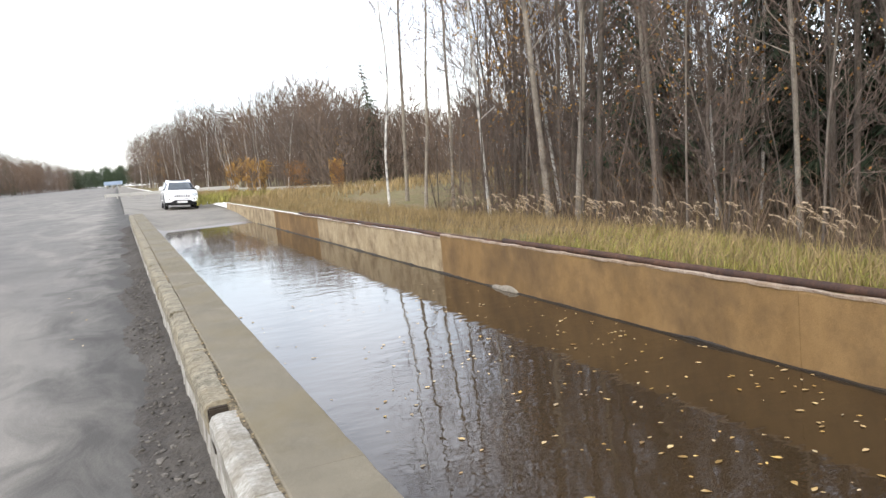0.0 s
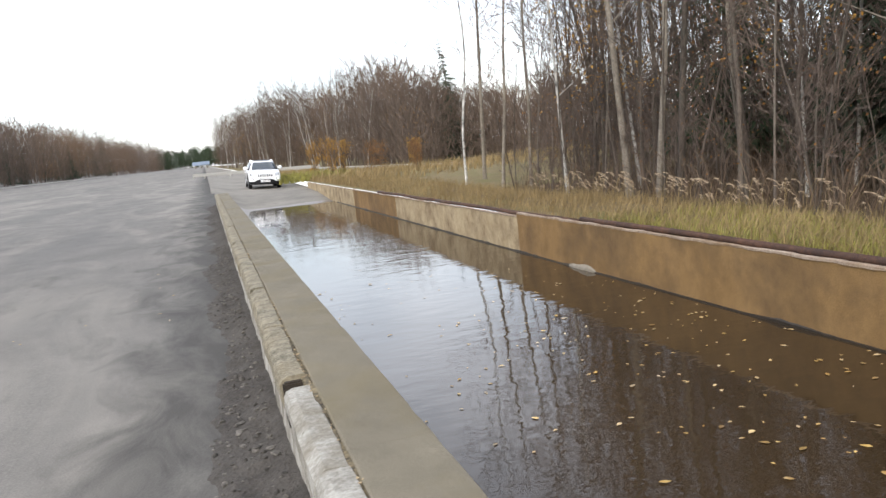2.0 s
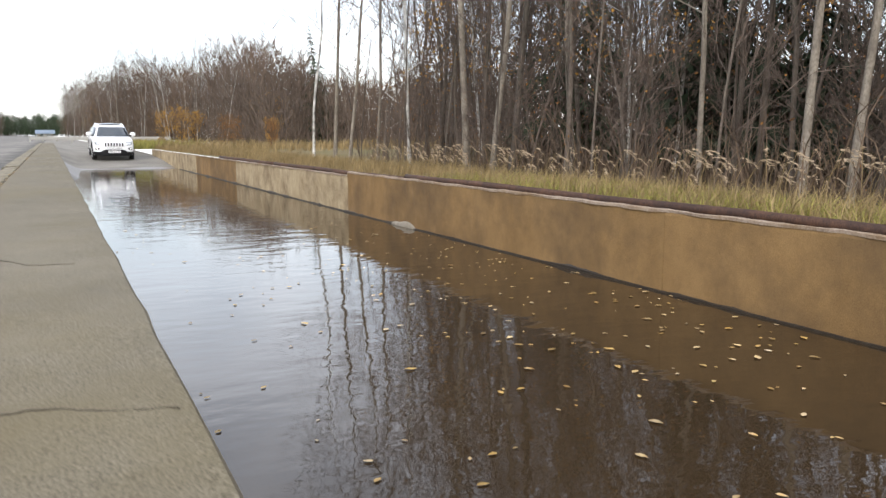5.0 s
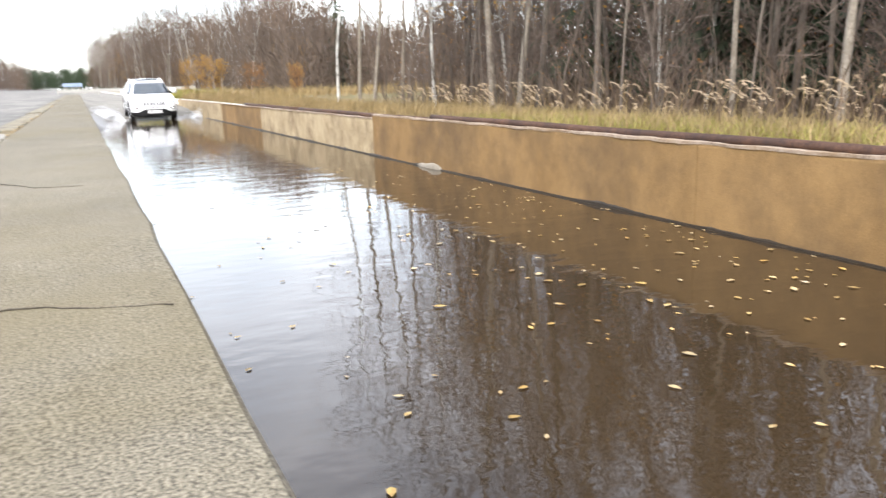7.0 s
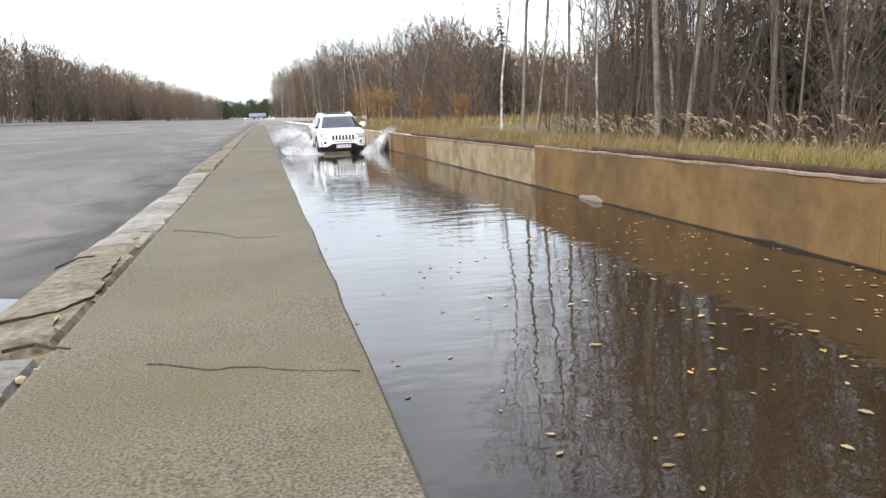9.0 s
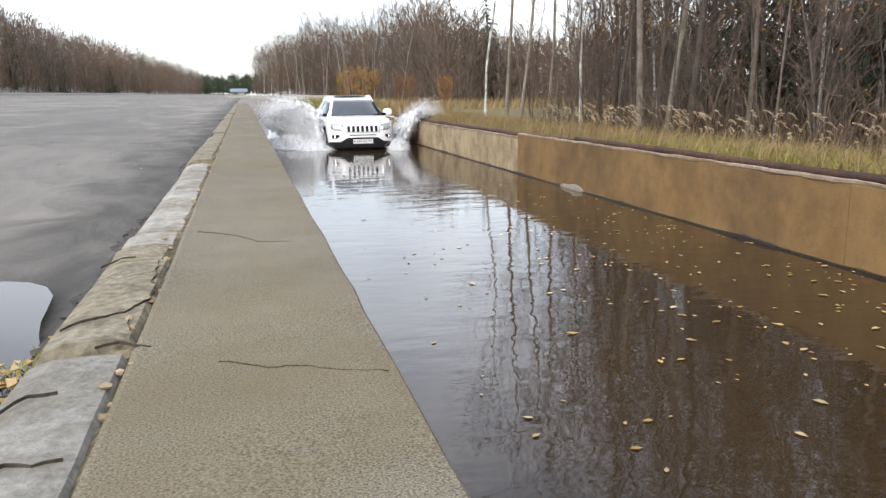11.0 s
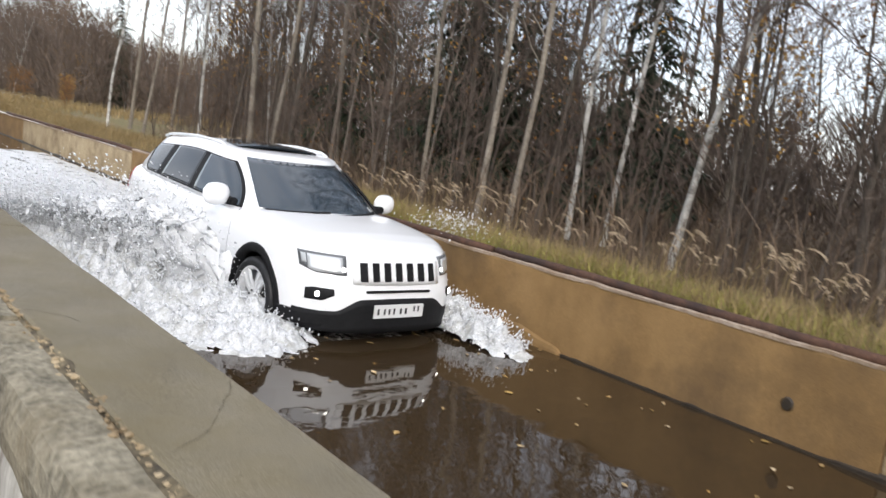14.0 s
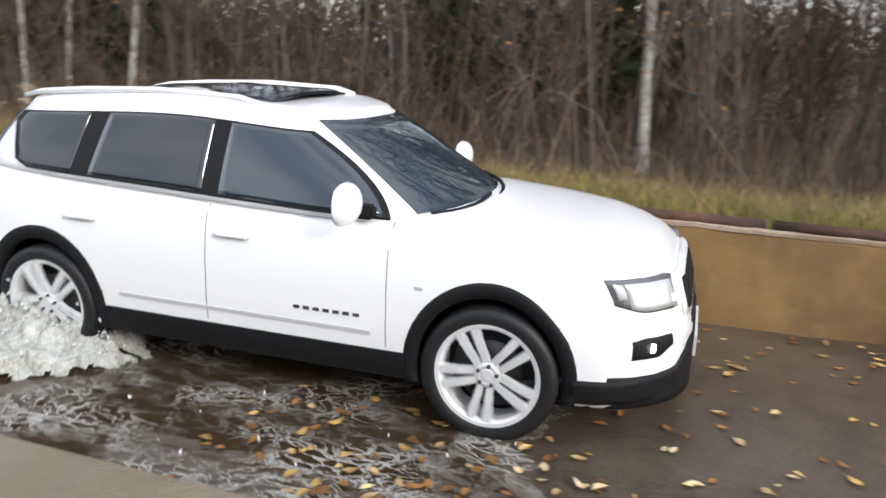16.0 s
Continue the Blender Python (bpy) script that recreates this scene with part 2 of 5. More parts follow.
REFLECTOR = plain("lamp_reflector", (0.66, 0.68, 0.69), 0.22, metal=0.35, coat=0.8)
LAMP_GLOW = plain("lit_bulb", (1.0, 0.97, 0.9), 0.3, emit=6.0)
PLATE_WHITE = plain("plate_white", (0.75, 0.75, 0.74), 0.4)
INK = plain("black_ink", (0.02, 0.02, 0.02), 0.5)
RED_LENS = plain("red_lens", (0.30, 0.012, 0.012), 0.15, coat=0.5)
FOAM = material("white_foam", (0.50, 0.51, 0.52), (0.90, 0.91, 0.92), 14, 0.3, 0.7, 60, (0.34, 0.33, 0.28), 5.5, 0.7, bump_size=0.02)
MURK = material("murky_froth", (0.20, 0.20, 0.165), (0.52, 0.53, 0.49), 16, 0.2, 0.6, 70, (0.72, 0.73, 0.72), 9.0, 0.6, bump_size=0.02)
SPRAY = plain("water_spray", (0.93, 0.94, 0.96), 0.3, spec=0.5, alpha=0.85)
MIST = plain("water_mist", (0.95, 0.96, 0.97), 0.5, spec=0.2, alpha=0.74)
GALVANISED = material("galvanised_rail", (0.30, 0.29, 0.26), (0.46, 0.45, 0.41), 5, 0.6, 0.2, 40)
WATER = water_material()

# ---- mesh helpers ----
def mesh_of(name, verts, faces, mats, index=None, smooth=False):
    me = bpy.data.meshes.new(name)
    me.from_pydata([tuple(v) for v in verts], [], [tuple(f) for f in faces])
    for m in mats if isinstance(mats, (list, tuple)) else [mats]:
        me.materials.append(m)
    if index is not None:
        me.polygons.foreach_set("material_index", index)
    if smooth:
        me.polygons.foreach_set("use_smooth", [True] * len(me.polygons))
    me.update()
    return me


def part(name, mesh, parent=None, label=""):
    ob = new(name, mesh)
    ob.parent = parent
    return tagged(ob, label)


def structure(name, mesh, label, category):
    return tagged(new(name, mesh), label, category, kind="structure")


def thing(name, label, category, group="", kind="", at=None):
    ob = new(name)
    ob.empty_display_size = 0.2
    if at is not None:
        ob.matrix_basis = at
    return tagged(ob, label, category, group, kind)


def grid(xs, ys, fn):
    """A sheet over xs, ys with fn(x, y) -> z."""
    verts = [(x, y, fn(x, y)) for y in ys for x in xs]
    n = len(xs)
    faces = [(j * n + i, j * n + i + 1, (j + 1) * n + i + 1, (j + 1) * n + i) for j in range(len(ys) - 1) for i in range(n - 1)]
    return verts, faces


def loft(rings, closed=True, caps=True):
    """Faces between rings of equally many points."""
    n, verts, faces = len(rings[0]), [p for r in rings for p in r], []
    for j in range(len(rings) - 1):
        for i in range(n if closed else n - 1):
            k = (i + 1) % n
            faces.append((j * n + i, j * n + k, (j + 1) * n + k, (j + 1) * n + i))
    if caps and closed:
        faces.append(tuple(range(n))[::-1])
        faces.append(tuple(range((len(rings) - 1) * n, len(rings) * n)))
    return verts, faces


def box(x0, x1, y0, y1, z0, z1, bevel=0.0):
    """A block with chamfered edges, as verts and faces."""
    bm = bmesh.new()
    bmesh.ops.create_cube(bm, size=1.0)
    for v in bm.verts:
        v.co = ((x0 + x1) / 2 + v.co.x * (x1 - x0), (y0 + y1) / 2 + v.co.y * (y1 - y0), (z0 + z1) / 2 + v.co.z * (z1 - z0))
    if bevel:
        bmesh.ops.bevel(bm, geom=bm.edges[:], offset=bevel, segments=2, affect="EDGES")
    bm.verts.index_update()
    out = [tuple(v.co) for v in bm.verts], [tuple(v.index for v in f.verts) for f in bm.faces]
    bm.free()
    return out


def joined(*pieces):
    verts, faces = [], []
    for v, f in pieces:
        k = len(verts)
        verts += list(v)
        faces += [tuple(i + k for i in q) for q in f]
    return verts, faces


def tube(points, radii, sides=6, tip=True):
    """A tapered tube along points."""
    pts = [Vector(p) for p in points]
    rings = []
    for i, p in enumerate(pts):
        d = (pts[min(i + 1, len(pts) - 1)] - pts[max(i - 1, 0)]).normalized()
        a = d.cross(Vector((0.31, 0.17, 0.93)) if abs(d.z) < 0.9 else Vector((1, 0.1, 0))).normalized()
        b = d.cross(a)
        rings.append([p + radii[i] * (math.cos(2 * math.pi * k / sides) * a + math.sin(2 * math.pi * k / sides) * b) for k in range(sides)])
    return loft(rings, True, tip)


def lathe(profile, steps=40, axis="x"):
    """Turn (along, radius) pairs round the x axis."""
    rings = [[(a, r * math.cos(2 * math.pi * k / steps), r * math.sin(2 * math.pi * k / steps)) for k in range(steps)] for a, r in profile]
    return loft(rings, True, False)


def lerp(x, xs, ys):
    return float(np.interp(x, xs, ys))


def wob(x, y, z, s=1.0):
    return noise.noise(Vector((x * s, y * s, z * s)))


# ---- levels along the basin ----
FLOOR_Y = (-60, -14, -10, -8.2, -7, -4, 0, 6, 20, 28, 31.5, 36, 41, 60, 90)
FLOOR_Z = (-0.55, -1.0, -1.11, -1.145, -1.18, -1.25, -1.29, -1.32, -1.36, -1.24, -1.15, -0.88, -0.62, -0.48, -0.46)
WATER_Z, BASIN_W, RIGHT_TOP = -1.155, 4.6, -0.44


def floor_z(y):
    return lerp(y, FLOOR_Y, FLOOR_Z)


def road_z(x, y):
    return -0.41 + 0.022 * min(max(-x - 0.5, 0), 46) + 0.20 * min(max(-x - 49, 0), 45) + 0.012 * wob(x, y, 0, 0.5)


def smooth01(a, b, x):
    t = min(max((x - a) / (b - a), 0), 1)
    return t * t * (3 - 2 * t)


def bed_z(x, y):
    z = floor_z(y) + 0.012 * wob(x, y, 3, 1.3) + smooth01(-6.0, -7.5, y) * (0.022 * wob(x, y, 8, 1.1) + 0.010 * wob(x, y, 4, 4.0))
    if y > 23.5:
        z += (road_z(-0.5, y) - z) * (1 - smooth01(-0.6, 1.1, x)) * smooth01(23.5, 25, y)
    z -= 0.07 * (x - 2.45) * smooth01(36, 41, y)
    return z


def land_z(x, y):
    near = -0.48 + 0.05 * wob(x, y, 7, 0.6) * smooth01(4.7, 5.4, x)
    return near - 0.35 * smooth01(5.6, 9.5, x) * (1 - smooth01(15, 32, y)) + 0.02 * max(x - 14, 0) * 0.5 * (1 - smooth01(35, 60, y)) - 0.08 * min(max(x - 5.5, 0), 34) * smooth01(36, 62, y)


# ---- the large structure ----
ys_fine = list(np.concatenate([np.arange(-14, 30, 0.25), np.arange(30, 80, 2.0), np.arange(80, 200, 10), [260, 400, 700, 1500]]))
ys_all = [-400, -200, -100, -50, -25] + ys_fine
v, f = grid([-1500, -700, -300, -150, -90, -60, -45, -30, -20, -12, -8, -6, -4.5, -3.4, -2.6, -2.0, -1.6, -1.3, -1.05, -0.85, -0.7, -0.58, -0.46, -0.33], ys_all, road_z)
structure("road", mesh_of("road", v, f, ASPHALT, smooth=True), "wide dusty grey asphalt track beside the basin", "road")
strip_x = list(np.linspace(-1.60, -0.36, 56))


def strip_z(x, y):
    edge = smooth01(-0.76, -0.56, x + 0.5 * smooth01(-2.6, -5.0, y) + 0.17 * wob(x, y, 11, 0.9) + 0.07 * wob(x, y, 13, 5))
    return road_z(x, y) + (-0.02 + 0.024 * smooth01(0.0, 0.2, edge)) + edge * (0.012 + 0.045 * abs(wob(x, y, 5, 5)) + 0.03 * abs(wob(x, y, 9, 13)) + 0.05 * smooth01(-0.62, -0.4, x))


v, f = grid(strip_x, list(np.arange(-12, 24, 0.05)), strip_z)
structure("dirt_strip", mesh_of("dirt_strip", v, f, SOIL, smooth=True), "dark crumbly dirt strip along the foot of the kerb", "soil")
v, f = grid([-0.5, -0.2] + list(np.linspace(0.05, 4.6, 32)) + [4.75], ys_all, bed_z)
structure("basin_floor", mesh_of("basin_floor", v, f, [BED, APRON], [1 if v[q[0]][1] > 31.4 else 0 for q in f], smooth=True), "wet muddy concrete bed of the wading basin", "floor")
v, f = grid([4.70, 5.0, 5.3, 5.7, 6.2, 6.8, 7.5, 8.5, 9.5, 11, 13, 16, 20, 26, 34, 45, 60, 90, 150, 300, 700, 1500], ys_all, land_z)
structure("ground", mesh_of("ground", v, f, [TURF, LITTER], [0 if (i % 21) < 3 or (i // 21) > 140 else 1 for i in range(len(f))], True), "rough verge of turf and leaf litter under the trees", "ground")
v, f = grid([-0.02, 0.5, 1.5, 2.5, 3.5, 4.62], list(np.arange(-9, 34, 1.0)), lambda x, y: WATER_Z)
structure("water", mesh_of("water", v, f, WATER, smooth=True), "still brown water standing in the concrete basin", "water")

# ---- the basin's two walls ----
def wall_run(y0, y1, step, profile, seed, rough=0.006, chip=0.0):
    """A wall piece: a closed (x, z) outline run along y, with worn, uneven faces and square ends."""
    n = max(int(round((y1 - y0) / step)), 1)
    rings = []
    for j in range(n + 1):
        y = y0 + (y1 - y0) * j / n
        ring = []
        for k, (x, z) in enumerate(profile):
            a = rough * wob(x * 3 + seed, y, z * 3, 2.3) + rough * 0.7 * wob(x + seed, y, z, 9)
            c = chip * max(0, wob(seed, y, k, 1.7) + 0.35 * wob(seed, y, k, 7)) if chip and x < -0.40 else 0
            ring.append((x + a + c * (1 if x < -0.37 else 0), y, z + a * 0.6 - c * 0.8 * (1 if -0.5 < z else 0)))
        rings.append(ring)
    return loft(rings)


wall_left = tagged(new("wall_left"), "long low weathered concrete wall between asphalt and water", "wall", kind="structure")
slab_profile = [(-0.303, -0.004), (-0.295, 0.0), (-0.16, 0.0), (-0.03, 0.0), (-0.005, -0.001), (-0.001, -0.005), (0.0, -0.5), (0.0, -1.9), (-0.30, -1.9), (-0.30, -0.4)]
joints = [-30, -22, -14.2, -9.6, -5.62, -0.95, 1.6, 4.4, 7.6, 11.2, 15.3, 19.8, 24.3]
for i in range(len(joints) - 1):
    v, f = wall_run(joints[i] + 0.0012, joints[i + 1] - 0.0012, 0.12, slab_profile, i * 7.3, 0.004)
    part("slab", mesh_of("slab", v, f, CONCRETE), wall_left)
block_profile = [(-0.415, -0.17), (-0.436, -0.145), (-0.442, -0.09), (-0.438, -0.040), (-0.424, -0.014), (-0.395, -0.004), (-0.35, -0.002), (-0.318, -0.004), (-0.311, -0.016), (-0.311, -0.10), (-0.311, -0.30), (-0.40, -0.30)]
blocks = [(-30, -24, 0), (-24, -18, 0), (-18, -13, 0), (-13, -10.4, 0), (-10.4, -8.1, 0), (-8.1, -5.98, 0), (-5.95, -4.45, 0), (-4.42, -3.35, 2), (-3.34, -2.86, 3), (-2.80, -2.30, 0), (-2.29, -2.13, 0), (-2.125, -1.94, 1), (-1.935, -1.06, 1), (-1.055, -0.08, 1),
          (0.10, 1.25, 0), (1.28, 2.75, 0), (2.8, 4.6, 2), (4.65, 6.7, 0), (6.75, 9.4, 0), (9.45, 12.6, 2), (12.65, 16.2, 0), (16.3, 20.0, 0), (20.1, 24.0, 2)]
for i, (a, b, kind) in enumerate(blocks):
    drop = (0.0, -0.004, 0.003, 0.0)[kind] + (0.003 * math.sin(i * 2.1) if kind == 2 else 0)
    prof = [(x + 0.005 * math.sin(i * 1.7), z + (drop if z > -0.1 else 0)) for x, z in block_profile]
    v, f = wall_run(a, b, 0.05 if -9 < a < 5 else 0.15, prof, 40 + i * 3.1, 0.006, 0.024)
    part("kerb_block", mesh_of("kerb_block", v, f, (KERB_OLD, CONCRETE_WHITE, KERB_OLD, CONCRETE_GREY)[kind]), wall_left, "")
JOINT = material("crumbled_joint", (0.045, 0.036, 0.025), (0.30, 0.24, 0.14), 14, 0.95, 1.0, 60, (0.02, 0.017, 0.013), 4.0, 0.8, bump_size=0.02)
foot_profile = [(-0.432, -0.62), (-0.426, -0.36), (-0.420, -0.22), (-0.412, -0.13), (-0.36, -0.13), (-0.36, -0.62)]
v, f = wall_run(-30, 24, 0.09, foot_profile, 91, 0.018)
FACE = material("lime_streaked_face", (0.16, 0.13, 0.10), (0.62, 0.60, 0.54), 7, 0.9, 0.8, 20, (0.10, 0.085, 0.06), 5.0, 0.7, stretch=(1, 1.6, 0.12))
part("outer_face", mesh_of("outer_face", v, f, FACE), wall_left, "lime-streaked outer face of the kerb")
for a, b, lift, rough in ((-30, -3.9, 0.0, 0.020), (-3.9, 24.2, -0.004, 0.016)):
    v, f = wall_run(a, b, 0.035, [(-0.335, -0.010 + lift), (-0.305, -0.006 + lift), (-0.285, -0.012 + lift), (-0.285, -0.9), (-0.335, -0.9)], 5, rough)
    part("joint_fill", mesh_of("joint_fill", v, f, JOINT), wall_left, "dirt and rubble packed into the long crack")


# the gap's shade, put in as two near-black boxes
v, f = joined(box(-0.428, -0.315, -0.075, 0.075, -0.20, -0.115, 0.01), box(-0.428, -0.315, 0.06, 0.096, -0.13, -0.022, 0.008))
part("broken_gap", mesh_of("broken_gap", v, f, SILT_AND_SHADE), wall_left, "dark boxes that paint the shade in a broken-out gap of the kerb")


def top_z(x):
    return 0.0012 if x > -0.303 else 0.0005 - 0.35 * max(0.0, -x - 0.395)


def crack(points, width, seed):
    """A jagged seam of dark dirt, a hair proud of the slab, uneven in width."""
    rng_ = random.Random(seed)
    rows = []
    for i in range(len(points) - 1):
        (xa, ya), (xb, yb) = points[i], points[i + 1]
        n = max(2, int(math.hypot(xb - xa, yb - ya) / 0.012))
        for k in range(n):
            t = k / n
            x, y = xa + (xb - xa) * t, ya + (yb - ya) * t
            rows.append((x + 0.006 * wob(x, y, seed, 22) + rng_.gauss(0, 0.0012), y + 0.012 * wob(x, y, seed + 4, 14) + 0.005 * wob(x, y, seed, 50) + rng_.gauss(0, 0.001)))
    out = []
    for i, (x, y) in enumerate(rows):
        w = 0.38 * width * rng_.uniform(0.15, 1.0) * math.sin(math.pi * (i + 0.5) / len(rows)) ** 0.5
        out.append([(x - w * 0.4, y - w, top_z(x)), (x + w * 0.4, y + w, top_z(x)), (x, y, top_z(x) - 0.004)])
    return loft(out)


CRACK_DIRT = material("crack_dirt", (0.03, 0.025, 0.019), (0.09, 0.075, 0.055), 20, 0.95, 0.5, 90)
CRACKS = [([(-0.20, -2.937), (-0.17, -2.955), (-0.09, -2.99), (-0.003, -3.024)], 0.0024),
          ([(-0.327, -2.30), (-0.322, -2.38), (-0.320, -2.47), (-0.307, -2.56), (-0.313, -2.61), (-0.338, -2.67), (-0.389, -2.71), (-0.43, -2.73)], 0.0042),
          ([(-0.332, -2.69), (-0.322, -2.74), (-0.315, -2.79)], 0.002), ([(-0.351, -2.84), (-0.324, -2.825), (-0.294, -2.85), (-0.27, -2.86)], 0.003),
          ([(-0.434, -2.282), (-0.40, -2.27), (-0.36, -2.265)], 0.003), ([(-0.27, -2.01), (-0.20, -2.08), (-0.142, -2.18), (-0.06, -2.20)], 0.0014),
          ([(-0.43, -3.05), (-0.414, -3.026), (-0.389, -2.99), (-0.347, -2.98)], 0.003), ([(-0.40, -3.18), (-0.37, -3.15), (-0.345, -3.17), (-0.31, -3.16)], 0.0026),
          ([(-0.28, -5.35), (-0.22, -5.31), (-0.16, -5.25), (-0.08, -5.13), (-0.005, -5.02)], 0.0030), ([(-0.29, -4.35), (-0.22, -4.42), (-0.18, -4.5)], 0.0016),
          ([(-0.29, -6.6), (-0.2, -6.45), (-0.1, -6.5)], 0.0016), ([(-0.42, -6.25), (-0.38, -6.18), (-0.36, -6.24), (-0.33, -6.21)], 0.005)]
for i, (pts, width) in enumerate(CRACKS):
    v, f = crack(pts, width, i)
    part("crack", mesh_of("crack", v, f, CRACK_DIRT), wall_left, "dark earth-filled crack")
# rubble lying in the long crack and in the broken gaps between the kerb blocks
rng = random.Random(5)


def pebble(r, rnd):
    bm = bmesh.new()
    bmesh.ops.create_icosphere(bm, subdivisions=1, radius=r)
    sx, sy, sz = rnd.uniform(0.7, 1.3), rnd.uniform(0.7, 1.3), rnd.uniform(0.4, 0.8)
    for q in bm.verts:
        j = rnd.uniform(0.75, 1.2)
        q.co = (q.co.x * sx * j, q.co.y * sy * j, q.co.z * sz * j)
    bm.verts.index_update()
    out = [tuple(q.co) for q in bm.verts], [tuple(q.index for q in g.verts) for g in bm.faces]
    bm.free()
    return out


stock = [pebble(1.0, rng) for _ in range(6)]


def scatter(points, sizes, seed):
    rnd = random.Random(seed)
    out_v, out_f = [], []
    for (x, y, z), s in zip(points, sizes):
        pv, pf = stock[rnd.randrange(6)]
        a = rnd.uniform(0, 6.28)
        k = len(out_v)
        out_v += [(x + s * (p[0] * math.cos(a) - p[1] * math.sin(a)), y + s * (p[0] * math.sin(a) + p[1] * math.cos(a)), z + s * p[2]) for p in pv]
        out_f += [tuple(i + k for i in q) for q in pf]
    return out_v, out_f


pts = [(-0.31 + rng.gauss(0, 0.012), rng.uniform(-10, 6), rng.uniform(-0.03, 0.0)) for _ in range(700)]
v, f = scatter(pts, [rng.uniform(0.002, 0.008) for _ in pts], 1)
pts = [(-0.308 + rng.gauss(0, 0.012), rng.uniform(-9.5, -3.9), rng.uniform(-0.014, 0.0)) for _ in range(1500)]
v2, f2 = scatter(pts, [0.002 + 0.008 * rng.random() ** 2 for _ in pts], 3)
v, f = joined((v, f), (v2, f2))
tagged(part("rubble", mesh_of("rubble", v, f, RENDER_PALE), wall_left, "crumbled concrete grit in the long crack"), kind="stuff")
pts = []
for _ in range(2200):
    x, y = -0.48 - abs(rng.gauss(0, 0.17)), rng.uniform(-9, 10)
    pts.append((x, y, strip_z(x, y) + 0.004))
v, f = scatter(pts, [rng.choice((0.004, 0.006, 0.009, 0.009, 0.016)) * rng.uniform(0.6, 1.4) for _ in pts], 2)
tagged(new("gravel", mesh_of("gravel", v, f, material("gravel_grey", (0.04, 0.036, 0.032), (0.16, 0.145, 0.125), 9, 0.9, 0.3, 50, vary=0.5, island=True))), "loose stones and crumbs of asphalt in the dirt strip", "gravel", kind="stuff")

wall_right = tagged(new("wall_right"), "ochre-stained concrete retaining wall rising from the water", "wall", kind="structure")


def right_profile(x0=0.0, top=RIGHT_TOP, steps=3):
    return [(4.6 + x0, -1.9)] + [(4.6 + x0, -1.2 + (top - 0.03 + 1.2) * k / steps) for k in range(steps + 1)] + [ (4.606 + x0, top - 0.006), (4.63 + x0, top), (4.74, top - 0.012), (4.76, top - 0.03), (4.76, -1.9)]


runs = [(-40, -12.5, 0.0, RENDER_OCHRE), (-12.49, -10.1, 0.03, RUBBLE), (-10.09, -6.80, 0.0, RENDER_OCHRE), (-6.78, -5.30, 0.045, RUBBLE), (-5.28, -4.86, 0.03, RENDER_PALE), (-4.85, 1.5, 0.0, RENDER_OCHRE),
        (1.505, 9.6, 0.0, RENDER_OCHRE), (9.605, 13.9, 0.004, RENDER_PALE), (13.91, 19.15, 0.014, RENDER_PALE), (19.2, 26.0, 0.02, RENDER_OCHRE), (26.02, 33, 0.0, RENDER_PALE), (33.02, 39.75, 0.0, RENDER_PALE)]
for i, (a, b, inset, mat) in enumerate(runs):
    prof = right_profile(inset, RIGHT_TOP - (0.05 if mat is RUBBLE else 0.06 if a > 9 else 0), 18 if mat is RUBBLE else 3)
    v, f = wall_run(a, b, 0.045 if mat is RUBBLE else 0.08 if -9 < a < 2 else 0.3, prof, 200 + 5.7 * i, 0.055 if mat is RUBBLE else 0.008)
    part("wall_panel", mesh_of("wall_panel", v, f, mat), wall_right, "spalled rough panel" if mat is RUBBLE else "")
for a, b, c in ((-40, -12.5, 0), (-10.09, -6.8, 0), (-5.28, 9.58, 0), (9.62, 39.6, -0.06)):
    v, f = wall_run(a, b, 0.10 if b < 10 else 0.3, [(4.592, RIGHT_TOP + c - 0.014), (4.590, RIGHT_TOP + c + 0.010), (4.602, RIGHT_TOP + c + 0.016), (4.640, RIGHT_TOP + c + 0.014), (4.65, RIGHT_TOP + c + 0.002)], 77, 0.014)
    part("coping", mesh_of("coping", v, f, COPING), wall_right, "thin pale worn coping edge")
# a dark silt line just above the water, broken and uneven
rings = []
for y in np.arange(-8, 30, 0.06):
    h = 0.016 + 0.055 * max(0, wob(0, y, 1, 0.9) + 0.4 * wob(0, y, 2, 5)) + 0.006
    d = 0.006 + 0.01 * max(0, wob(3, y, 1, 2.2))
    rings.append([(4.61, y, WATER_Z - 0.03), (4.592 - d, y, WATER_Z - 0.03), (4.592 - d, y, WATER_Z + h * 0.6), (4.61, y, WATER_Z + h)])
v, f = loft(rings)
part("silt_line", mesh_of("silt_line", v, f, SILT_AND_SHADE), wall_right, "black silt clinging above the waterline")


def spall(y0, y1, z0, h, seed):
    """A broken-out lip with pale rough stone inside it, standing proud of the face by a finger."""
    rings = []
    for k in range(31):
        y = y0 + (y1 - y0) * k / 30
        e = math.sin(math.pi * k / 30) ** 0.35
        t = z0 + e * (h * (0.75 + 0.45 * wob(seed, y, 0, 3.1)))
        d = 0.004 + 0.03 * e * (0.5 + abs(wob(seed, y, 4, 4)))
        rings.append([(4.61, y, z0 - 0.06), (4.60 - d * 1.6, y, z0 - 0.06), (4.60 - d * 1.4, y, z0 + (t - z0) * 0.35), (4.60 - d, y, z0 + (t - z0) * 0.8), (4.599, y, t), (4.61, y, t)])
    return loft(rings)


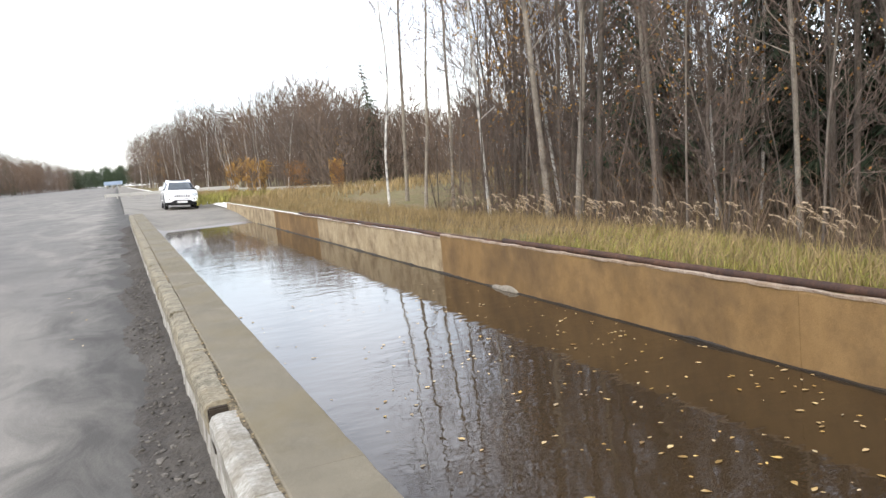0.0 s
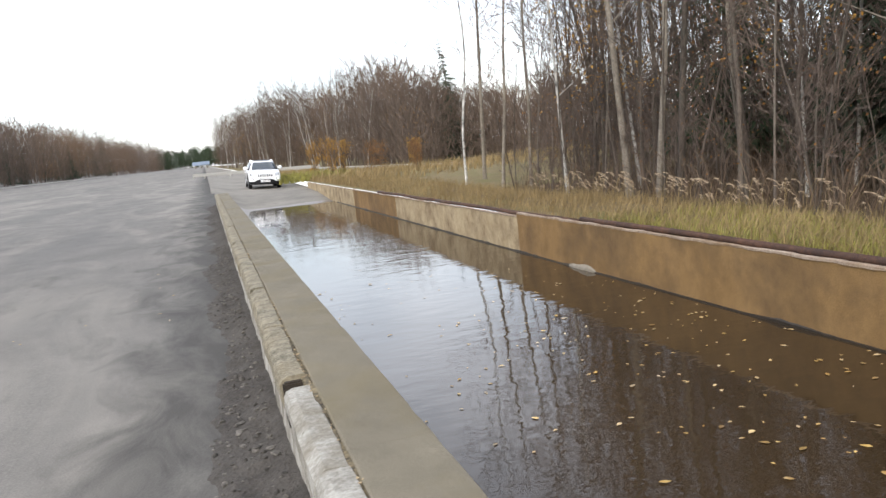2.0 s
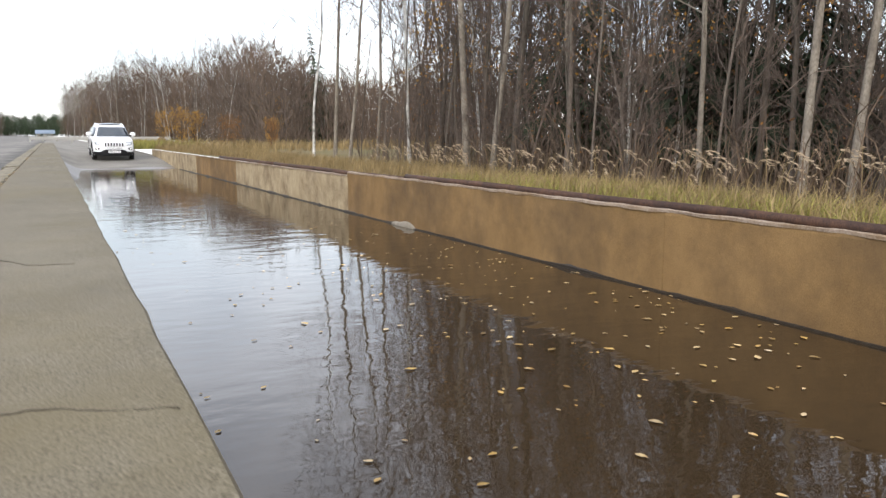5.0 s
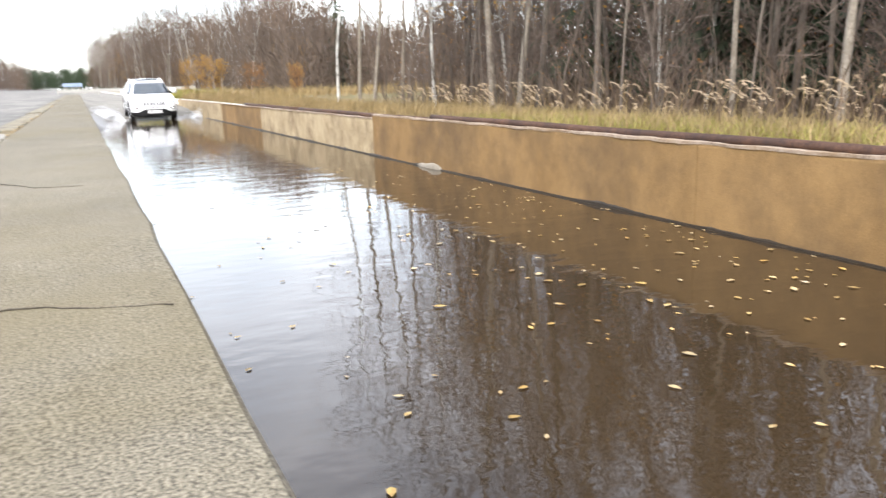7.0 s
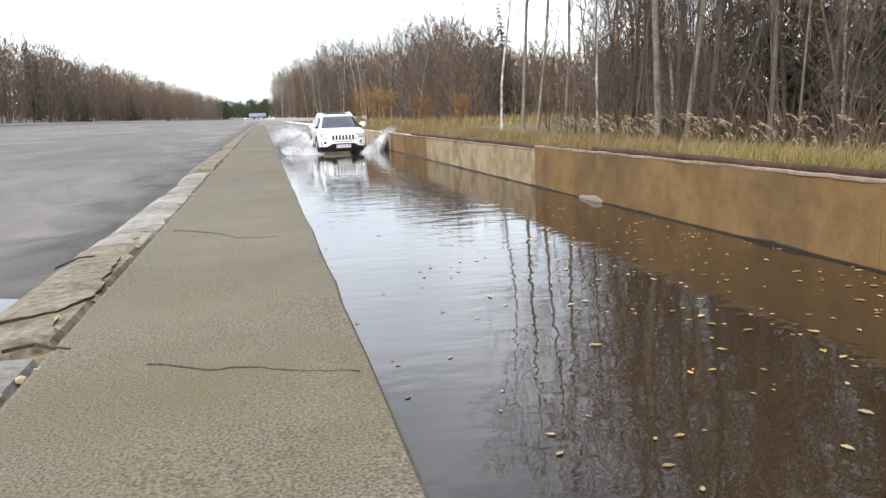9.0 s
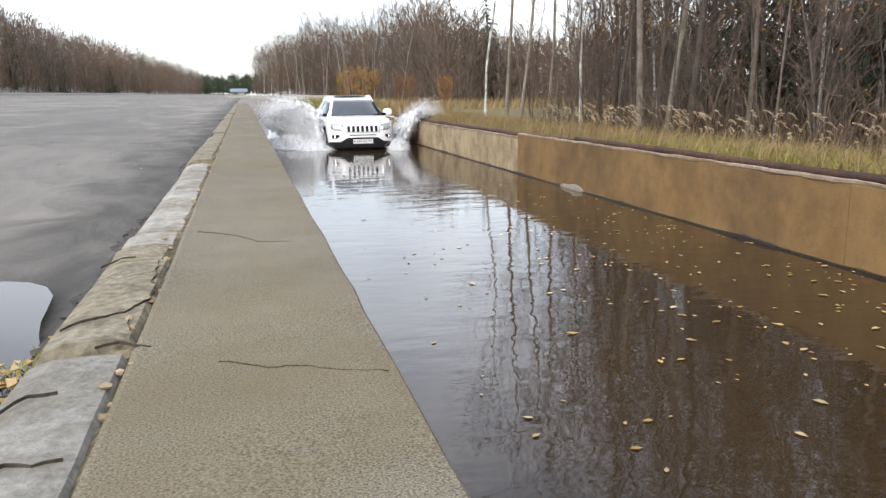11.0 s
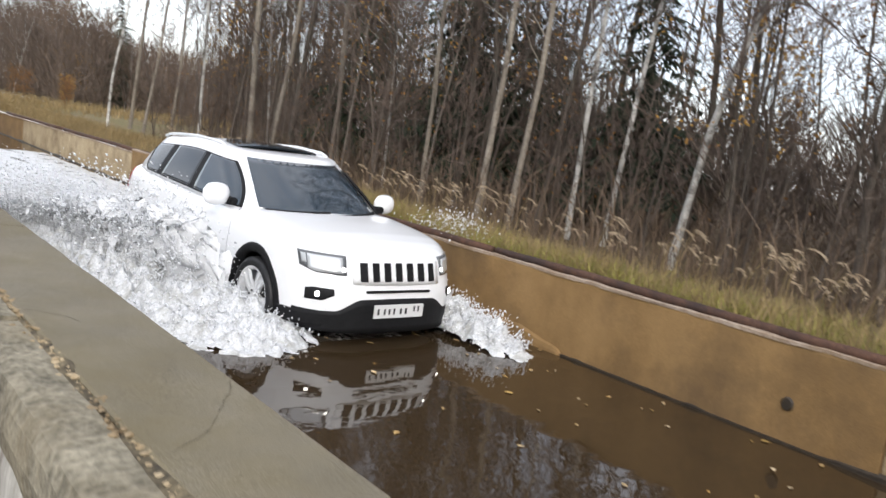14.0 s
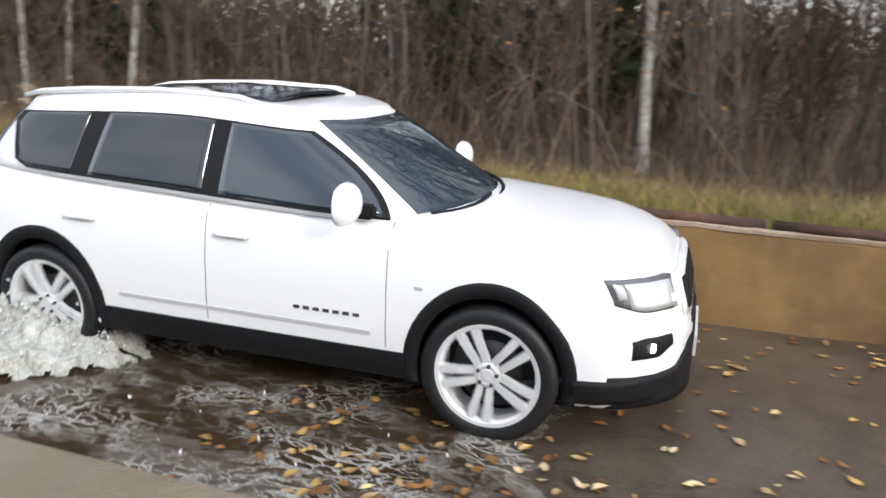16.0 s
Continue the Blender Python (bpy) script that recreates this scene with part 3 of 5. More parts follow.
v, f = spall(-2.15, -0.8, WATER_Z, 0.17, 3)
part("spall", mesh_of("spall", v, f, RENDER_OCHRE), wall_right, "rough broken-out concrete at the waterline")
v, f = spall(6.7, 7.6, WATER_Z, 0.10, 8)
part("spall", mesh_of("spall", v, f, CONCRETE_PALE, smooth=True), wall_right, "pale repaired patch at the waterline")
# drain hole as a closed disc on the face, its inner shade painted near-black
v, f = lathe([(4.585, 0.0), (4.585, 0.034), (4.598, 0.045), (4.61, 0.045)], 14)
part("drain_hole", mesh_of("drain_hole", [(x, y - 4.2, z * 1.15 - 0.87) for x, y, z in v], f, SILT_AND_SHADE), wall_right, "dark round drain hole")
v, f = box(4.565, 4.66, -5.27, -5.15, -1.12, -0.47, 0.008)
part("steel_post", mesh_of("steel_post", v, f, RUST), wall_right, "rusted steel post set in the wall")

# rusty pipe lying along the top of the right wall
pipe = thing("pipe", "rusty dark brown steel pipe lying along the wall top", "pipe")
for a, b in ((-34, -9.2), (-9.15, -1.0), (-0.95, 7.3), (7.35, 15.2), (15.25, 22)):
    n = max(3, int((b - a) / 0.8))
    pp = [(4.725 + 0.006 * math.sin(a + k), a + (b - a) * k / n, RIGHT_TOP + 0.028 + 0.005 * math.sin(k * 1.3 + a) - (0.05 if a > 7.3 else 0)) for k in range(n + 1)]
    v, f = tube(pp, [0.040] * (n + 1), 10)
    part("pipe_length", mesh_of("pipe_length", v, f, RUST, smooth=True), pipe)

# ---- guard rails ----
def guard_rail(points, label):
    rail = thing("guard_rail", label, "guard rail")
    rings = []
    for x, y, z in points:
        rings.append([(x, y, z + 0.30), (x, y - 0.05, z + 0.36), (x, y - 0.02, z + 0.45), (x, y - 0.05, z + 0.54), (x, y, z + 0.60), (x, y + 0.02, z + 0.45)])
    v, f = loft(rings)
    part("beam", mesh_of("beam", v, f, GALVANISED), rail, "pale galvanised beam")
    for i in range(len(points)):
        x, y, z = points[i]
        v, f = box(x - 0.06, x + 0.06, y + 0.03, y + 0.14, z - 0.1, z + 0.56, 0.01)
        part("post", mesh_of("post", v, f, GALVANISED), rail)
    return rail


guard_rail([(-2.0 + 1.25 * k, 90 - 3.5 * k - 0.05 * k * k, -0.46) for k in range(9)], "low pale guard rail beyond the end of the basin")
guard_rail([(8.2 + 3.2 * k, 60 + 1.5 * k, land_z(8.2 + 3.2 * k, 60 + 1.5 * k)) for k in range(9)], "low pale guard rail at the edge of the woods")
guard_rail([(-43 - 0.2 * (k % 2), 30 + 14 * k, 0.4) for k in range(26)], "low guard rail along the far side of the track")

def overpass(x0, x1, y, z):
    bridge = thing("overpass", "pale blue overpass crossing the track far away", "bridge")
    steel = material("pale_blue_paint", (0.25, 0.33, 0.45), (0.38, 0.46, 0.58), 0.4, 0.6, 0.1, 4)
    for name, q, text in (("deck", box(x0, x1, y - 3, y + 3, z, z + 0.8, 0.1), ""), ("parapet", box(x0, x1, y - 3.3, y - 3.05, z + 0.6, z + 1.9, 0.05), "pale blue parapet")):
        part(name, mesh_of(name, *q, steel), bridge, text)
    for x in np.linspace(x0 + 1.5, x1 - 1.5, 3):
        part("pier", mesh_of("pier", *box(x - 0.5, x + 0.5, y - 1, y + 1, -0.5, z + 0.05, 0.08), CONCRETE_PALE), bridge)


overpass(-7, 2.5, 470, 1.5)

# ---- trees ----
def ribs(verts, faces, points, radii, sides):
    v, f = tube(points, radii, sides, False)
    k = len(verts)
    verts += v
    faces += [tuple(i + k for i in q) for q in f]


def bare_tree(seed, height, r0, lean, limbs, low, bark, twig_r=0.006, subs=5, twigs=4, leaves=0, leaf_mat=None, sides=7):
    """trunk mesh and crown mesh: tapered trunk, limbs, side branches and twigs, and a few last leaves."""
    rnd = random.Random(seed)
    tv, tf, cv, cf, lv, lf, bv, bf = [], [], [], [], [], [], [], []
    n = 12
    az, bend = rnd.uniform(0, 6.28), rnd.uniform(0.2, 0.6)
    path = []
    for k in range(n + 1):
        t = k / n
        off = lean * height * t * (0.6 + 0.4 * t)
        w = height * bend * (0.022 * math.sin(t * 5 + seed) + 0.010 * math.sin(t * 13 + 2 * seed)) * min(1, 4 * t)
        path.append(Vector((off * math.cos(az) + w, off * math.sin(az) + w * 0.7, height * t)))
    rad = [r0 * (1.25 if k == 0 else 1) * (1 - (k / n)) ** 0.75 + 0.008 for k in range(n + 1)]
    ribs(tv, tf, path, rad, sides)
    tips = []
    for i in range(limbs):
        t = low + (0.97 - low) * (i + rnd.random()) / limbs
        p = path[min(int(t * n), n - 1)].lerp(path[min(int(t * n) + 1, n)], t * n % 1)
        a = rnd.uniform(0, 6.28)
        up = rnd.uniform(0.5, 1.25)
        d = Vector((math.cos(a), math.sin(a), up)).normalized()
        length = height * (0.10 + 0.20 * (1 - abs(t - 0.5) * 1.3)) * rnd.uniform(0.6, 1.2)
        lp = [p]
        for k in range(1, 5):
            d = (d + Vector((rnd.gauss(0, 0.13), rnd.gauss(0, 0.13), 0.10))).normalized()
            lp.append(lp[-1] + d * length / 4)
        lr = r0 * 0.30 * (1 - t * 0.55)
        ribs(bv, bf, lp, [lr, lr * 0.75, lr * 0.5, lr * 0.32, 0.006], 4)
        for s in range(subs):
            u = rnd.uniform(0.2, 1.0) * 4
            q = lp[min(int(u), 3)].lerp(lp[min(int(u) + 1, 4)], u % 1)
            e = (d + Vector((rnd.gauss(0, 0.6), rnd.gauss(0, 0.6), rnd.gauss(0.15, 0.35)))).normalized()
            sl = length * rnd.uniform(0.25, 0.5)
            q2 = q + e * sl * 0.5 + Vector((0, 0, 0.03 * sl))
            q3 = q + e * sl + Vector((rnd.gauss(0, 0.08) * sl, rnd.gauss(0, 0.08) * sl, 0.12 * sl))
            ribs(cv, cf, [q, q2, q3], [twig_r * 1.9, twig_r * 1.4, twig_r * 0.7], 3)
            for w in range(twigs):
                g = q.lerp(q3, rnd.uniform(0.25, 1.0))
                h = (e + Vector((rnd.gauss(0, 0.55), rnd.gauss(0, 0.55), rnd.gauss(0.2, 0.4)))).normalized() * sl * rnd.uniform(0.35, 0.8)
                mid = g + h * 0.5 + Vector((rnd.gauss(0, 0.03), rnd.gauss(0, 0.03), 0))
                ribs(cv, cf, [g, mid, g + h], [twig_r, twig_r * 0.8, twig_r * 0.35], 3)
                tips.append(g + h)
    for i in range(leaves):
        c = rnd.choice(tips) + Vector((rnd.gauss(0, 0.12), rnd.gauss(0, 0.12), rnd.gauss(0, 0.12)))
        s = rnd.uniform(0.03, 0.055)
        a, b = Vector((rnd.gauss(0, 1), rnd.gauss(0, 1), rnd.gauss(0, 1))).normalized(), Vector((rnd.gauss(0, 1), rnd.gauss(0, 1), rnd.gauss(0, 1)))
        b = a.cross(b).normalized()
        k = len(lv)
        lv += [c - a * s, c + b * s * 0.7, c + a * s * 1.2, c - b * s * 0.7]
        lf.append((k, k + 1, k + 2, k + 3))
    trunk = mesh_of("trunk", tv, tf, bark, smooth=True)
    k = len(cv)
    k2 = k + len(lv)
    crown = mesh_of("crown", cv + lv + bv, cf + [tuple(i + k for i in q) for q in lf] + [tuple(i + k2 for i in q) for q in bf],
                    [TWIG, leaf_mat or TWIG, bark], [0] * len(cf) + [1] * len(lf) + [2] * len(bf))
    return trunk, crown


def spruce_tree(seed, height, r0, dense=1.0):
    rnd = random.Random(seed)
    tv, tf, cv, cf = [], [], [], []
    ribs(tv, tf, [(0, 0, height * k / 6) for k in range(7)], [r0 * (1 - k / 6) + 0.01 for k in range(7)], 6)
    rows = int(height * 3.2 * dense)
    for i in range(rows):
        t = 0.10 + 0.89 * i / rows
        reach = height * 0.20 * (1 - t) ** 0.8 + 0.12
        for b in range(7):
            a = rnd.uniform(0, 6.28)
            r = reach * rnd.uniform(0.6, 1.1)
            z = height * t
            base, tip = Vector((0, 0, z)), Vector((r * math.cos(a), r * math.sin(a), z - r * rnd.uniform(0.15, 0.45)))
            side = Vector((-math.sin(a), math.cos(a), 0))
            for s in range(7):
                u = (s + rnd.random()) / 7
                c = base.lerp(tip, 0.15 + 0.85 * u)
                w = r * 0.24 * (1.1 - u * 0.6) * rnd.uniform(0.6, 1.2)
                for sg in (-1, 1):
                    e = c + side * sg * w + (tip - base) * 0.16 + Vector((0, 0, -w * rnd.uniform(0.3, 0.9)))
                    k = len(cv)
                    cv += [c + Vector((0, 0, 0.03)), c + (tip - base) * 0.10, e]
                    cf.append((k, k + 1, k + 2))
    return mesh_of("trunk", tv, tf, BARK, smooth=True), mesh_of("crown", cv, cf, NEEDLES)


def tree_thing(name, meshes, label, category, group, m):
    ob = thing(name, label, category, group, at=m)
    part("trunk", meshes[0], ob)
    part("crown", meshes[1], ob)
    return ob


ALDER = [bare_tree(11 + i, 10 + 1.4 * i, 0.036 + 0.009 * i, 0.05 + 0.04 * (i % 3), 28, 0.10 + 0.06 * (i % 3), BARK, twig_r=0.0042, subs=4, twigs=4) for i in range(5)]
ASPEN = [bare_tree(31 + i, 14 + 1.5 * i, 0.068 + 0.010 * i, 0.03 + 0.03 * i, 24, 0.26, BARK_PALE, twig_r=0.0045, subs=4, twigs=4) for i in range(3)]
BIRCH = [bare_tree(51 + i, 10 + 1.5 * i, 0.036 + 0.007 * i, 0.06 * (i + 1) - 0.03, 24, 0.25, BARK_BIRCH, twig_r=0.005, subs=5, twigs=5) for i in range(3)]
GOLD = [bare_tree(71 + i, 7 + 2.0 * i, 0.045 + 0.01 * i, 0.05, 26, 0.18, BARK, leaves=650, leaf_mat=(LEAF_GOLD, LEAF_RUST)[i % 2]) for i in range(3)]
SAPLING = [bare_tree(91 + i, 4.2 + 1.4 * i, 0.024, 0.16, 22, 0.06, BARK, twig_r=0.005, subs=4, twigs=4, sides=5, leaves=60 * (i % 2), leaf_mat=LEAF_RUST) for i in range(4)]
BUSH = [bare_tree(120 + i, 3.0, 0.03, 0.05, 30, 0.04, BARK, twig_r=0.006, subs=5, twigs=4, leaves=1300, leaf_mat=(LEAF_GOLD, LEAF_RUST)[i]) for i in range(2)]
SPRUCE = [spruce_tree(3, 15, 0.16), spruce_tree(4, 11, 0.12)]
rng = random.Random(17)
KINDS = {"alder_tree": (ALDER, "tall thin bare tree with grey-brown bark", "tree"), "aspen_tree": (ASPEN, "tall bare tree with a thick pale trunk", "tree"),
         "birch_tree": (BIRCH, "slender white-barked birch, bare of leaves", "tree"), "golden_tree": (GOLD, "young tree still holding rusty yellow leaves", "tree"),
         "sapling": (SAPLING, "thin bare sapling in the undergrowth", "sapling"), "bush": (BUSH, "low yellow-leaved bush at the basin's end", "bush"), "spruce_tree": (SPRUCE, "dark green spruce among bare trees", "tree")}
first = {}


def plant(kind, variant, x, y, scale=1.0, turn=None, label=""):
    stock_, text, cat = KINDS[kind]
    variant %= len(stock_)
    m = Matrix.Translation((x, y, (land_z(x, y) if x > 4 else road_z(x, y)) - 0.06)) @ Matrix.Rotation(radians(rng.gauss(0, 2.6)), 4, "X") @ Matrix.Rotation(radians(rng.gauss(0, 2.6)), 4, "Y") @ Matrix.Rotation(rng.uniform(0, 6.28) if turn is None else turn, 4, "Z")
    if (kind, variant) not in first:
        first[kind, variant] = ob = tree_thing(kind, stock_[variant], text, cat, "trees of the wood", m)
    else:
        ob = copy_thing(first[kind, variant], m)
    ob.scale = (scale, scale, scale)
    if label:
        ob["label"] = label
    return ob


# trees that stand out at the wood's edge
plant("aspen_tree", 1, 8.3, 12.0, 0.95, 0.4, "thick pale aspen trunk at the wood's edge")
plant("birch_tree", 0, 8.0, 14.5, 1.0, 1.0, "straight slim white birch at the wood's edge")
plant("birch_tree", 2, 7.6, 21.3, 0.8, 2.6, "leaning white birch at the end of the wood")
plant("birch_tree", 1, 9.85, 2.5, 1.0, 0.3, "pair of white birches leaning together")
plant("birch_tree", 1, 10.25, 2.0, 0.95, 0.35, "pair of white birches leaning together")
plant("birch_tree", 0, 9.3, -8.0, 1.5, 0.2, "white birch with a broken side branch")
for x, y, k in ((8.0, 19.0, 0), (8.6, 18.2, 0), (9.4, 24.5, 1), (7.9, 10.2, 0), (8.0, 2.9, 0), (8.35, 2.5, 0), (9.0, 9.0, 0), (8.6, 5.2, 0)):
    plant("aspen_tree", k, x, y, rng.uniform(0.62, 0.85))
for x, y, s in ((13.2, 7.4, 0.62), (14.5, 17, 0.8), (18, -2, 0.7), (16, -7, 0.7), (15.0, -4.4, 0.65)):
    plant("spruce_tree", 0, x, y, s)
plant("spruce_tree", 1, 28.2, 84, 1.4, label="dark pointed spruce standing above the bare wood")
for x, y, k in ((9.6, 8.2, 0), (10.2, 6.0, 2), (9.2, 14.0, 0), (11.2, 4.2, 2), (10.5, 10.8, 1), (9.8, -2.5, 1), (11.5, 0.5, 2)):
    plant("golden_tree", k, x, y, rng.uniform(0.8, 1.0))
# the near wood, row behind row
count = 0
for _ in range(6000):
    x, y = 7.9 + 11 * rng.random() ** 1.2, rng.uniform(-24, 27)
    if x < 8.0 + 0.5 * math.sin(y) or (y > 18 and x < 9.5 + (y - 18) * 0.5):
        continue
    k = rng.random()
    if -6 < y < 14 and rng.random() < (0.45 if k < 0.38 or k > 0.8 else 0.32):
        continue
    kind = "alder_tree" if k < 0.38 else "sapling" if k < 0.80 else "golden_tree" if k < 0.88 else "birch_tree" if k < 0.93 else "aspen_tree"
    plant(kind, rng.randrange(5), x, y, rng.uniform(0.65, 1.05))
    count += 1
    if count >= 255:
        break
for _ in range(90):
    plant("sapling", rng.randrange(4), rng.uniform(7.3, 10.5), rng.uniform(-14, 22), rng.uniform(0.35, 0.8))
# the wood's edge as it curves round behind the basin and runs on beside the track
EDGE_Y, EDGE_X = (27, 60, 100, 140, 180, 240, 300), (13, 17, 20, 18, 13, 7, 3)
for _ in range(130):
    y = 78 + 215 * rng.random() ** 1.3
    x = lerp(y, EDGE_Y, EDGE_X) + abs(rng.gauss(0, 4)) + rng.random() * 14 * (1 - smooth01(80, 130, y))
    k = rng.random()
    plant("alder_tree" if k < 0.45 else "birch_tree" if k < 0.75 else "golden_tree" if k < 0.92 else "aspen_tree", rng.randrange(5), x, y, rng.uniform(0.85, 1.1) * (1 + 0.2 * smooth01(90, 150, y)) * (1 - 0.25 * smooth01(0.21, 0.36, x / y)))
for x, y, k, size in ((6.9, 45.5, 0, 0.75), (7.9, 47, 0, 0.7), (9.3, 45, 1, 0.6), (6.2, 48.5, 0, 0.7), (10.6, 47, 1, 0.6), (12, 44, 1, 0.55), (11, 40, 1, 0.45), (13.5, 50, 0, 0.7)):
    plant("bush", k, x, y, size)
for _ in range(34):
    y = 85 + 420 * rng.random()
    x = -50 - rng.random() * 22
    plant("spruce_tree", rng.randrange(2), x, y, rng.uniform(1.1, 1.5), label="dark spruce tip above the autumn wood across the track")
for _ in range(60):
    y = 90 + 350 * rng.random() ** 1.3
    x = -47 - abs(rng.gauss(0, 3))
    k = rng.random()
    plant("alder_tree" if k < 0.3 else "spruce_tree" if k < 0.5 else "golden_tree" if k < 0.8 else "birch_tree", rng.randrange(5), x, y, rng.uniform(0.75, 1.0))


# dark spruces standing among the bare trunks
state = rng.getstate()
for x, y, size in ((13.0, 9.0, 0.74), (14.4, 4.6, 0.62), (16.5, 12.5, 0.7)):
    plant("spruce_tree", 0, x, y, size)
rng.setstate(state)


# the mass of the woods further in: stems and sprays of twigs, past counting
def woods(places, seed, twigs, size, clump):
    rnd = np.random.RandomState(seed)
    verts, faces = [], []
    for x, y, z, h in places:
        lean = rnd.normal(0, 0.03, 2) * h
        w = size * 0.09
        k = len(verts)
        verts += [(x - w, y, z), (x + w, y, z), (x + lean[0], y + lean[1], z + h * 0.95), (x, y - w, z), (x, y + w, z)]
        faces += [(k, k + 1, k + 2), (k + 3, k + 4, k + 2)]
        u = rnd.uniform(0.08, 1.0, twigs)
        rad = h * 0.17 * np.sin(np.pi * np.clip(u * 0.85 + 0.12, 0, 1)) + 0.2
        a, r = rnd.uniform(0, 6.283, twigs), np.sqrt(rnd.uniform(0, 1, twigs))
        for i in range(twigs):
            c = np.array((x + lean[0] * u[i] + rad[i] * r[i] * math.cos(a[i]), y + lean[1] * u[i] + rad[i] * r[i] * math.sin(a[i]), z + h * u[i]))
            d = np.array((math.cos(a[i]) * 0.5, math.sin(a[i]) * 0.5, 1.0)) + rnd.normal(0, 0.35, 3)
            d *= clump * rnd.uniform(0.6, 1.4) / np.linalg.norm(d)
            e = rnd.normal(0, 1, 3)
            e *= size * 0.10 / np.linalg.norm(e)
            k = len(verts)
            verts += [tuple(c - e), tuple(c + e), tuple(c + d)]
            faces.append((k, k + 1, k + 2))
    return verts, faces


WOOD_FAR = material("distant_bare_wood", (0.075, 0.058, 0.047), (0.165, 0.125, 0.098), 0.05, 0.95, 0.0, 0.6, (0.16, 0.085, 0.03), 0.02, 0.6, vary=0.35, island=True)
spots = []
for _ in range(950):
    y = 76 + 240 * rng.random() ** 1.35
    x = lerp(y, EDGE_Y, EDGE_X) + 1.5 + 32 * rng.random() ** 1.2
    spots.append((x, y, land_z(x, y) - 0.1, rng.uniform(10.5, 15.0) * (1 + 0.25 * smooth01(80, 190, y)) * (1 - 0.30 * smooth01(0.21, 0.36, x / y))))
v, f = woods(spots, 3, 95, 0.55, 1.7)
tagged(new("far_wood", mesh_of("far_wood", v, f, WOOD_FAR)), "brown leafless wood curving away beside the track", "woods", kind="stuff")
spots = []
for _ in range(560):
    x, y = 14 + 22 * rng.random(), rng.uniform(-40, 30)
    spots.append((x, y, land_z(x, y) - 0.1, rng.uniform(1.8, 3.8)))
v, f = woods(spots, 4, 90, 0.30, 1.1)
tagged(new("inner_wood", mesh_of("inner_wood", v, f, WOOD_FAR)), "tangled brown depths of the wood behind the basin", "woods", kind="stuff")
spots = []
for _ in range(1900):
    y = 60 + 900 * rng.random() ** 1.5
    x = -46 - 55 * rng.random() ** 1.5 + 0.02 * max(0, y - 300)
    spots.append((x, y, road_z(x, y) - 0.2, rng.uniform(14, 20) * (1 + 0.15 * smooth01(150, 500, y))))
v, f = woods(spots, 5, 70, 0.9, 2.0)
tagged(new("opposite_wood", mesh_of("opposite_wood", v, f, WOOD_FAR)), "brown autumn wood beyond the far side of the track", "woods", kind="stuff")
spots = [(rng.uniform(-40, 60), rng.uniform(760, 900), 0, rng.uniform(12, 20)) for _ in range(260)]
v, f = woods(spots, 6, 60, 2.2, 4.0)
tagged(new("horizon_wood", mesh_of("horizon_wood", v, f, NEEDLES)), "dark strip of wood closing the end of the track", "woods", kind="stuff")


def thicket(n, seed):
    """Bent brown stems and dead twigs of the undergrowth."""
    rnd = np.random.RandomState(seed)
    verts, faces = [], []
    for i in range(n):
        y = rnd.uniform(-26, 26)
        x = 6.0 + 1.6 * smooth01(-1.0, 9.0, y) + 13 * rnd.uniform(0, 1) ** 1.4
        if y > 18 and x < 9.5 + (y - 18) * 0.5:
            continue
        z, h = land_z(x, y) - 0.03, 0.25 + 1.3 * rnd.uniform(0, 1) ** 2.2
        w, a = rnd.uniform(0.003, 0.008), rnd.uniform(0, 6.28)
        bx, by = rnd.normal(0, 0.6) * h, rnd.normal(0, 0.6) * h
        ca, sa = w * math.cos(a), w * math.sin(a)
        k = len(verts)
        verts += [(x - ca, y - sa, z), (x + ca, y + sa, z), (x - ca + bx * 0.3, y - sa + by * 0.3, z + h * 0.6), (x + ca + bx * 0.3, y + sa + by * 0.3, z + h * 0.6), (x + bx, y + by, z + h)]
        faces += [(k, k + 1, k + 3, k + 2), (k + 2, k + 3, k + 4)]
    return mesh_of("thicket", verts, faces, material("dead_stems", (0.075, 0.05, 0.033), (0.17, 0.12, 0.08), 1.0, 0.9, 0.0, 5, vary=0.4, island=True))


tagged(new("thicket", thicket(17000, 9)), "dead brown stems and brushwood under the trees", "undergrowth", kind="stuff")

# ---- grass, reeds and fallen leaves ----
def blades(n, place, height, width, bend, seed):
    """Bent tapered blades: four triangles each."""
    rnd = np.random.RandomState(seed)
    verts, faces = [], []
    for i in range(n):
        x, y, z = place(rnd)
        h, a = height * rnd.uniform(0.5, 1.25), rnd.uniform(0, 6.28)
        w = width * rnd.uniform(0.6, 1.3)
        bx, by = bend * h * (rnd.normal(0.25, 0.5)), bend * h * rnd.normal(0, 0.55)
        ca, sa = w * math.cos(a), w * math.sin(a)
        k = len(verts)
        verts += [(x - ca, y - sa, z), (x + ca, y + sa, z), (x - ca * 0.7 + bx * 0.35, y - sa * 0.7 + by * 0.35, z + h * 0.55),
                  (x + ca * 0.7 + bx * 0.35, y + sa * 0.7 + by * 0.35, z + h * 0.55), (x + bx, y + by, z + h * 0.95)]
        faces += [(k, k + 1, k + 3, k + 2), (k + 2, k + 3, k + 4)]
    return verts, faces


def verge(x0, x1, y0, y1):
    def place(rnd):
        y = rnd.uniform(y0, y1)
        x = x0 + (min(x1, 5.8 + 1.8 * smooth01(-1.0, 9.0, y)) - x0 if x1 < 10 else x1 - x0) * rnd.uniform(0, 1) ** 1.2
        return x, y, land_z(x, y) - 0.02
    return place


